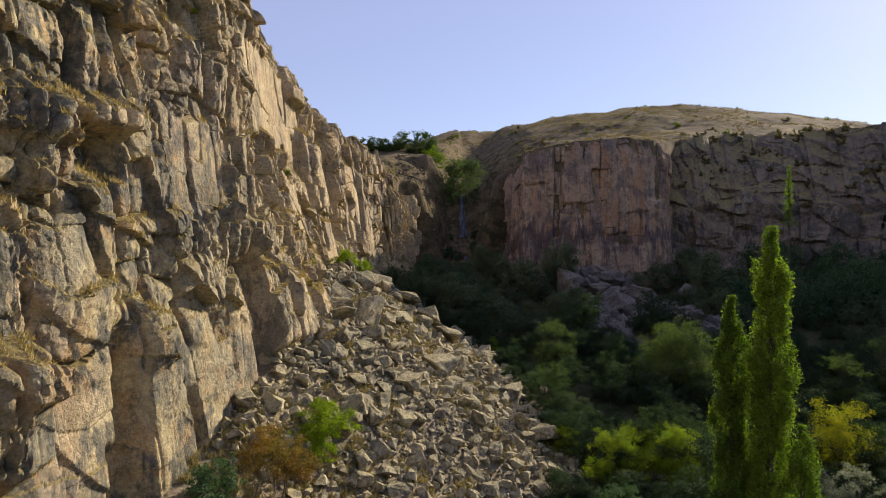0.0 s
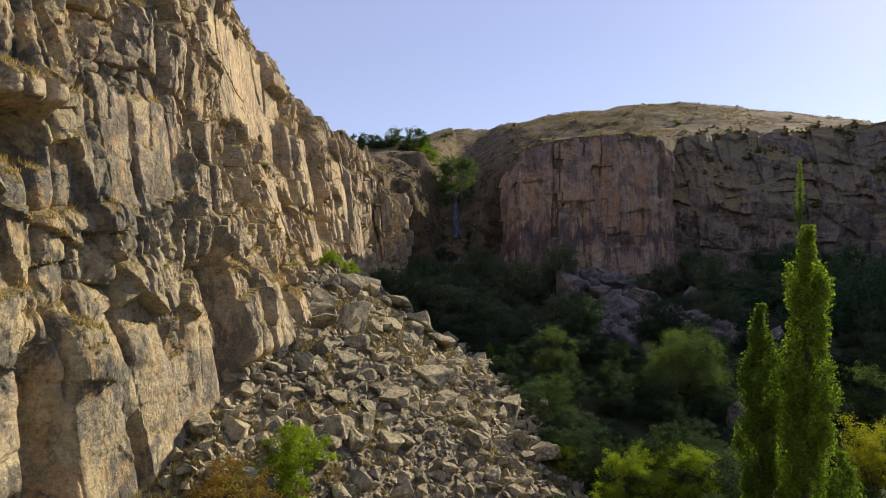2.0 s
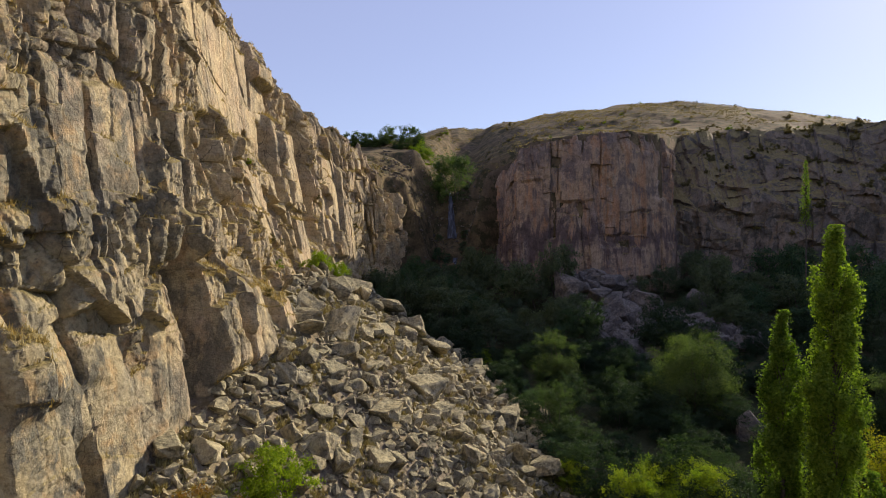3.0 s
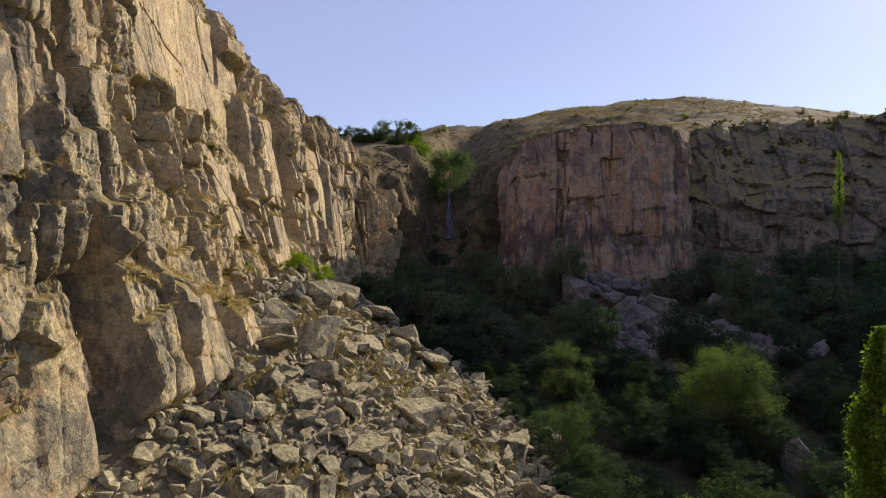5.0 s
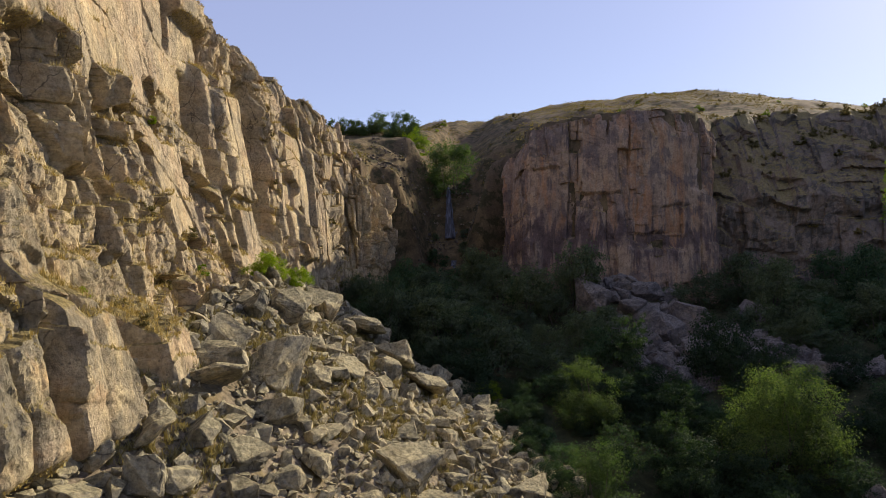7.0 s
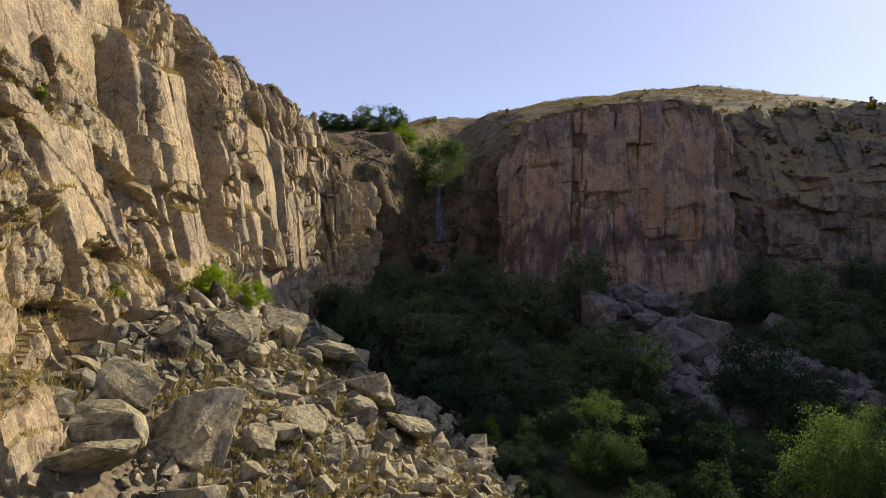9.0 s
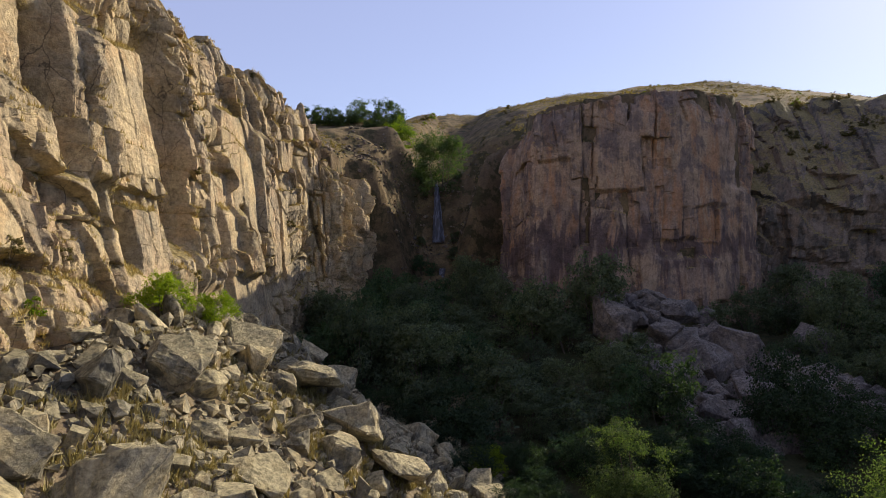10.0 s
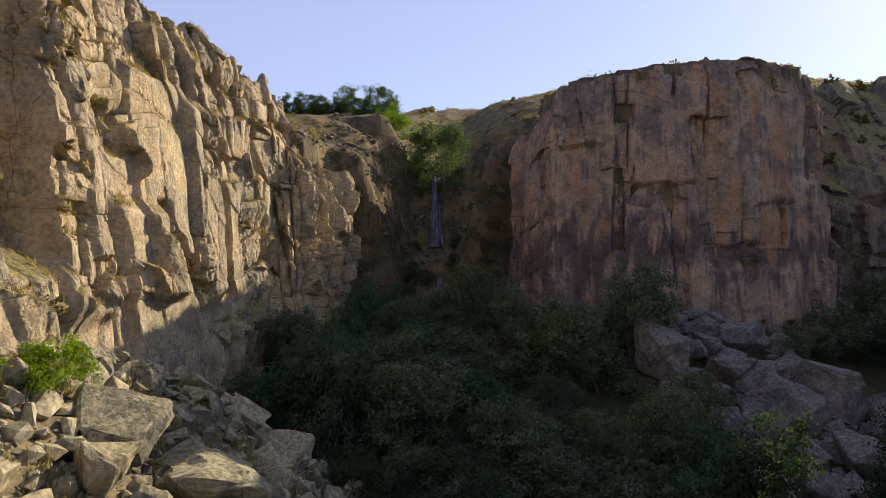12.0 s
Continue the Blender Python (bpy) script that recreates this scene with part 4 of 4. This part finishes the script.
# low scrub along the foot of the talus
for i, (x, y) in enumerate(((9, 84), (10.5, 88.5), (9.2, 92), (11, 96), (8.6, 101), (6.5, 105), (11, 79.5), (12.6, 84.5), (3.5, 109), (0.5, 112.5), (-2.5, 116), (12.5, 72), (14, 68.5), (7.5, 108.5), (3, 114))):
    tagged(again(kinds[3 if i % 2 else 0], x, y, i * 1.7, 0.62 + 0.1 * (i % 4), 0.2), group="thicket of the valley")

# scrub on the hills and along the rims
scrub = bush("shrub", 51, 3.0, 1.3, 3200, 0.075, M_LEAF_DRY, "low dry shrub on the grassy hillside", open_foot=0.0, lobes=9)
gold = bush("shrub", 52, 3.2, 1.6, 3200, 0.075, M_LEAF_YELLOW, "low yellowing shrub on the dry hillside", open_foot=0.0, lobes=9)
first = {}
for i in range(100):
    x, y = r.uniform(-30, 190), r.uniform(132, 300)
    if float(canyon_distance(np.array([x]), np.array([y]))[0]) < 3.5:
        continue
    kind = gold if r.random() < 0.25 else scrub
    size = r.uniform(0.4, 1.2) * (1 + max(0, y - 180) / 200)
    if kind.name not in first:
        first[kind.name] = put(kind, x, y, 0, size)
    else:
        again(kind, x, y, i * 1.9, size, 0.3 * size)
for ob in list(scene.objects):
    if ob.parent is None and ob.name.startswith("shrub"):
        tagged(ob, group="scrub on the hills")
tuft = bush("shrub", 53, 1.5, 1.0, 700, 0.08, M_LEAF_DRY, "small dry shrub rooted on a cliff ledge", open_foot=0.0, lobes=8)
fresh = bush("shrub", 54, 1.3, 1.1, 700, 0.08, M_LEAF_BRIGHT, "small green shrub rooted on a cliff ledge", open_foot=0.0, lobes=8)
rims = ledges_left[(ledges_left[:, 2] > np.interp(ledges_left[:, 1], LEFT[:, 0], LEFT[:, 3]) - 1.2) & (ledges_left[:, 1] > 60)]
shelves = ledges_left[(ledges_left[:, 2] > 15) & (ledges_left[:, 2] < 41) & (ledges_left[:, 1] > 26)]
for i, p in enumerate(list(rims[r.integers(len(rims), size=12)] - np.array([0.5, 0, 0.6])) + list(shelves[r.integers(len(shelves), size=34)])):
    kind = fresh if i % 4 == 3 else tuft
    if i in (0, 3):
        made = put(kind, p[0], p[1], i, 1.3, 0.1, p[2])
    else:
        made = again(kind, p[0], p[1], i * 2.2, r.uniform(0.5, 1.1) if i < 12 else r.uniform(0.4, 1.0), 0.1, 1.0, p[2])
    tagged(made, group="shrubs on the cliff")


# scrub that clings to the slope under the hill
slope = ledges_right[(ledges_right[:, 0] > 50) & (ledges_right[:, 0] < 115)]
for i, p in enumerate(slope[r.integers(len(slope), size=150)]):
    made = again(scrub, p[0], p[1], i * 1.3, r.uniform(0.35, 1.2), 0.3, r.uniform(0.9, 1.5), p[2])
    tagged(made, "dark scrubby bush on the shaded rock slope", group="scrub of the slope")


# ---------------------------------------------------------------- stones
def stone_mesh(seed, points, rough, cuts, material):
    """An angular block: the hull of some corners, its edges broken, its faces roughened."""
    r = random.Random(seed)
    bm = bmesh.new()
    for _ in range(points):
        v = Vector((r.uniform(-1, 1), r.uniform(-1, 1), r.uniform(-1, 1)))
        v /= max(abs(c) for c in v) ** 0.75
        bm.verts.new(v * r.uniform(0.8, 1.0))
    out = bmesh.ops.convex_hull(bm, input=bm.verts)
    loose = {g for g in out["geom_interior"] + out["geom_unused"] if isinstance(g, bmesh.types.BMVert)}
    bmesh.ops.delete(bm, geom=list(loose), context="VERTS")
    bmesh.ops.dissolve_limit(bm, angle_limit=radians(14), verts=bm.verts, edges=bm.edges)
    if rough:
        bmesh.ops.bevel(bm, geom=list(bm.edges), offset=0.05, segments=1, affect="EDGES", profile=0.5)
    bmesh.ops.triangulate(bm, faces=bm.faces)
    if cuts:
        bmesh.ops.subdivide_edges(bm, edges=bm.edges, cuts=cuts, use_grid_fill=True)
        for v in bm.verts:
            n = noise.noise(v.co * 1.7 + Vector((seed, 0, 0))) * 0.55 + noise.noise(v.co * 4.5 + Vector((0, seed, 0))) * 0.3 + noise.noise(v.co * 11 + Vector((0, 0, seed))) * 0.15
            v.co += v.co.normalized() * n * rough
    bmesh.ops.triangulate(bm, faces=bm.faces)
    me = bpy.data.meshes.new("boulder")
    bm.to_mesh(me)
    bm.free()
    me.materials.append(material)
    return me


BIG = [stone_mesh(100 + i, 14 + i % 4, 0.24, 3, M_STONE) for i in range(10)]
MIDDLE = [stone_mesh(150 + i, 12 + i % 4, 0.15, 1, M_STONE) for i in range(10)]
PLAIN = [stone_mesh(200 + i, 11 + i % 4, 0, 0, M_STONE) for i in range(12)]
BIG_FAR = [stone_mesh(300 + i, 14 + i % 4, 0.24, 3, M_STONE_SHADED) for i in range(10)]
r = np.random.default_rng(23)
taken = []


def boulder(x, y, size, meshes, label, group, flat=1.0):
    ob = new("boulder", meshes[int(r.integers(len(meshes)))])
    half = size / 2
    ob.scale = (half * r.uniform(0.85, 1.2), half * r.uniform(0.75, 1.05), half * r.uniform(0.6, 0.85) * flat)
    ob.rotation_euler = (r.normal() * 0.4, r.normal() * 0.4, r.uniform(0, 6.28))
    ob.location = (x, y, land_at(x, y) + half * 0.38 * flat)
    taken.append((x, y, half))
    return tagged(ob, label, "boulder", group)


# the largest blocks: x, y, metres across
BLOCKS_LEFT = [(-8.4, 70, 4.2), (-11.1, 67.1, 3.4), (-11.6, 69.6, 3.2), (-10.4, 80.5, 4.0), (-8.7, 88, 2.7), (-9.3, 82, 2.4), (-7, 93, 3), (-5.2, 98.6, 2.8), (-2.3, 88.6, 5), (1.9, 98, 3),
               (-2.6, 84.2, 2.9), (-4.7, 83.6, 2.5), (-4.9, 76, 2.8), (-11.5, 75.4, 2.6), (0.6, 87, 4.4), (6.9, 93, 3), (-7.6, 103, 2.8), (-5.3, 103.3, 3.6), (-9.8, 91.8, 3.6), (-5.8, 91, 4.4)]
BLOCKS_MID = [(-0.3, 68.3, 4.2), (-3.3, 59.5, 3.0), (8.3, 76, 4.4), (11, 68, 3.6), (6.2, 94, 3.2), (-7.6, 66.4, 2.9), (-9, 69.7, 3.4), (-10.6, 64.8, 2.8), (-3.3, 54.1, 2.2), (-7.1, 51.8, 2.5),
              (-5.8, 51.6, 2.2), (3.6, 61, 2.1), (8.6, 68.5, 3.2), (1.2, 66.4, 2.6)]
BLOCKS_RIGHT = [(24.6, 122, 7.6), (24.2, 116, 6.0), (31.5, 119, 5.5), (33.8, 116, 6.6), (38.6, 118.5, 7.2), (30.0, 119.8, 4.6), (35.2, 110, 4.6), (36.4, 106.6, 4.4), (26.3, 112, 4.4), (27, 104.5, 3.6), (46.8, 118.5, 6.0), (30.4, 126, 4.6), (34.2, 124.5, 5.0), (31.5, 104, 3.0), (39, 103, 3.4), (35.4, 76.5, 4.8)]
for x, y, size in BLOCKS_LEFT + BLOCKS_MID:
    boulder(x, y, size, BIG, "large angular tan boulder with pale broken faces on the talus", "talus boulders")
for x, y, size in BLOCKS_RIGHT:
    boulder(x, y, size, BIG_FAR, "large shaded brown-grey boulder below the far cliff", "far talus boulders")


def on_talus(x, y):
    talus = np.interp(y, TALUS_Y, TALUS_Z) - 0.66 * (x + 12)
    foot = np.interp(y, LEFT[:, 0], LEFT[:, 1])
    return (y > 36) & (y < 113) & (x > foot - 0.5) & (talus > np.interp(y, FLOOR_Y, FLOOR_Z) - 1.5)


def on_cone(x, y):
    return (canyon_distance(x, y) < -0.5) & (across_cone(x, y) < 1)


def scatter(count, lo, hi, power, box, test, gap):
    """Places for stones, large ones first, that keep a share of their size apart."""
    sizes = np.sort(lo * (1 - r.random(count) * (1 - (lo / hi) ** power)) ** (-1 / power))[::-1]
    cx, cy = r.uniform(box[0], box[1], count * 12), r.uniform(box[2], box[3], count * 12)
    fits = test(cx, cy)
    cx, cy = cx[fits], cy[fits]
    cell, found, k = {}, [], 0
    for a, b, h in taken:
        cell.setdefault((int(a // 2.5), int(b // 2.5)), []).append((a, b, h))
    for size in sizes:
        for _ in range(6):
            if k >= len(cx):
                return found
            x, y = float(cx[k]), float(cy[k])
            k += 1
            ci, cj = int(x // 2.5), int(y // 2.5)
            near = [q for i in (-1, 0, 1) for j in (-1, 0, 1) for q in cell.get((ci + i, cj + j), ())]
            if all((x - a) ** 2 + (y - b) ** 2 > (gap * (h + size / 2)) ** 2 for a, b, h in near):
                cell.setdefault((ci, cj), []).append((x, y, size / 2))
                found.append((x, y, size))
                break
    return found


def rubble(name, places, label, material):
    """Small stones, too many to count, as one mesh."""
    shapes = []
    for me in PLAIN:
        v = np.empty(len(me.vertices) * 3)
        me.vertices.foreach_get("co", v)
        f = np.empty(len(me.polygons) * 3, dtype=np.int32)
        me.loops.foreach_get("vertex_index", f)
        shapes.append((v.reshape(-1, 3), f.reshape(-1, 3)))
    px, py, ps = np.array(places).T
    pz = land(px, py)
    verts, faces, n = [], [], 0
    for x, y, z, size in zip(px, py, pz, ps):
        v, f = shapes[int(r.integers(len(shapes)))]
        m = np.array(Euler((r.normal() * 0.5, r.normal() * 0.5, r.uniform(0, 6.28))).to_matrix())
        v = (v * np.array([r.uniform(0.85, 1.25), r.uniform(0.7, 1.0), r.uniform(0.5, 0.85)]) * size / 2) @ m.T + np.array([x, y, z + size * 0.18])
        verts.append(v)
        faces.append(f + n)
        n += len(v)
    ob = part(name, mesh_of(name, np.concatenate(verts), np.concatenate(faces)), material)
    return tagged(ob, label, "rubble", kind="stuff")


places = scatter(5200, 0.42, 2.2, 1.9, (-15, 16, 40, 113), on_talus, 0.68)
for x, y, size in places[:240]:
    boulder(x, y, size, BIG if size > 1.6 else MIDDLE, "angular grey-tan boulder lying on the talus slope", "talus boulders")
rubble("talus_rubble", places[240:] + scatter(6000, 0.22, 0.45, 1.5, (-15, 16, 40, 113), on_talus, 0.4), "loose broken tuff stones covering the talus slope", M_STONE)
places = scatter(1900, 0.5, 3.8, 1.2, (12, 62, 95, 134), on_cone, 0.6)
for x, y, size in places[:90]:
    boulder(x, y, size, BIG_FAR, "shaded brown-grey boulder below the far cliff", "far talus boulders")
rubble("far_rubble", places[90:], "shaded broken stones below the far cliff", M_STONE_SHADED)

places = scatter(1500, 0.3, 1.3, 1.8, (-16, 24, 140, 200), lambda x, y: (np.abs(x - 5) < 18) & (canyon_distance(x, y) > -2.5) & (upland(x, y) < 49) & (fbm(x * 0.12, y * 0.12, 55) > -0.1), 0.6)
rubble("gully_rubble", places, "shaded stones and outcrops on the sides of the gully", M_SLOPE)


# ---------------------------------------------------------------- grass
def tufts(name, where, count, size, material, label, spread=0.45, stout=0.13):
    """Dry blades in small tufts at some of the given places."""
    base = where[r.integers(len(where), size=count)]
    n = 7
    c = np.repeat(base, n, axis=0) + r.normal(size=(count * n, 3)) * np.array([0.16, 0.16, 0.03]) * size / 0.4
    lean = r.normal(size=(count * n, 3)) * spread + np.array([0, 0, 1.0])
    tall = size * r.uniform(0.5, 1.3, (count * n, 1))
    side = np.cross(lean, r.normal(size=(count * n, 3)))
    side /= np.linalg.norm(side, axis=1, keepdims=True)
    a, b, t = c - side * tall * stout, c + side * tall * stout, c + lean * tall
    verts = np.stack([a, b, t], 1).reshape(-1, 3)
    ob = part(name, mesh_of(name, verts, np.arange(len(verts)).reshape(-1, 3)), material)
    return tagged(ob, label, "grass", kind="stuff")


tufts("ledge_grass", ledges_left, 13000, 0.22, M_STRAW, "dry straw-coloured grass on the cliff ledges")
tufts("spur_grass", np.concatenate([ledges_spur, ledges_far]), 3000, 0.18, M_STRAW, "dry grass along the rims")
gx1, gy1 = r.uniform(-17, 14, 14000), r.uniform(30, 110, 14000)
keep = on_talus(gx1, gy1) & (fbm(gx1 * 0.2, gy1 * 0.2, 77) > -0.05)
gx1, gy1 = gx1[keep], gy1[keep]
tufts("talus_grass", np.stack([gx1, gy1, land(gx1, gy1)], 1), 26000, 0.28, M_STRAW, "dry grass between the boulders")

hx, hy = r.uniform(-40, 200, 30000), r.uniform(134, 310, 30000)
keep = (canyon_distance(hx, hy) > 3.4) & (fbm(hx * 0.05, hy * 0.05, 78, 4) + 0.3 * fbm(hx * 0.4, hy * 0.4, 79, 2) > 0.02)
hx, hy = hx[keep], hy[keep]
base = np.stack([hx, hy, land(hx, hy)], 1)[:6500]
base = np.repeat(base, 9, axis=0) + r.normal(size=(len(base) * 9, 3)) * np.array([0.45, 0.45, 0.14]) + np.array([0, 0, 0.12])
verts, faces = leaf_cloud(base, r.uniform(0.1, 0.3, len(base)), r.normal(size=base.shape) + np.array([0, 0, 0.8]), r)
tagged(part("hill_scrub", mesh_of("hill_scrub", verts, faces), M_LEAF_DRY), "low brown scrub and dry weeds on the hills", "scrub", kind="stuff")

# ---------------------------------------------------------------- waterfall
# white water painted dark blue: the gully's shade is in its colour
M_WATER, nt, bsdf = nodes_of("shaded_falling_water")
co = nt.nodes.new("ShaderNodeTexCoord").outputs["Object"]
nt.links.new(n_ramp(nt, n_noise(nt, n_map(nt, co, 3, 3, 0.25), 1.0, 5), [(0.45, (0.03, 0.033, 0.045)), (0.8, (0.2, 0.22, 0.28))]), bsdf.inputs["Base Color"])
bsdf.inputs["Roughness"].default_value = 0.5


def waterfall(points, widths, label):
    rows = len(points)
    p, w = np.array(points, dtype=float), np.array(widths, dtype=float)
    t = np.linspace(0, 1, 60)
    line = np.stack([np.interp(t, np.linspace(0, 1, rows), p[:, i]) for i in range(3)], 1)
    half = np.interp(t, np.linspace(0, 1, rows), w) / 2
    across = np.linspace(-1, 1, 13)
    X = line[:, :1] + half[:, None] * across * (1 + 0.15 * fbm(t[:, None] * 20, across * 3, 3))
    Y = line[:, 1:2] - 0.35 * (1 - across**2) + 0.18 * fbm(across * 4 + 0 * t[:, None], t[:, None] * 3, 5)
    Z = line[:, 2:] + 0 * across
    ob = part("waterfall", mesh_of("waterfall", np.stack([X, Y, Z], -1).reshape(-1, 3), grid_faces(60, 13), flat=False), M_WATER)
    return tagged(ob, label, "waterfall", kind="structure")


waterfall([(5.2, 177.6, 37.6), (5.2, 175.2, 36.4), (5.4, 174.0, 31), (5.6, 173.0, 25.2)], [0.5, 0.8, 1.6, 2.4], "thin white waterfall dropping into the shaded gully")
waterfall([(6.2, 165.6, 20.2), (6.0, 164.2, 19.2), (5.8, 162, 15.5)], [1.2, 1.0, 0.8], "small lower cascade in the shaded gully")
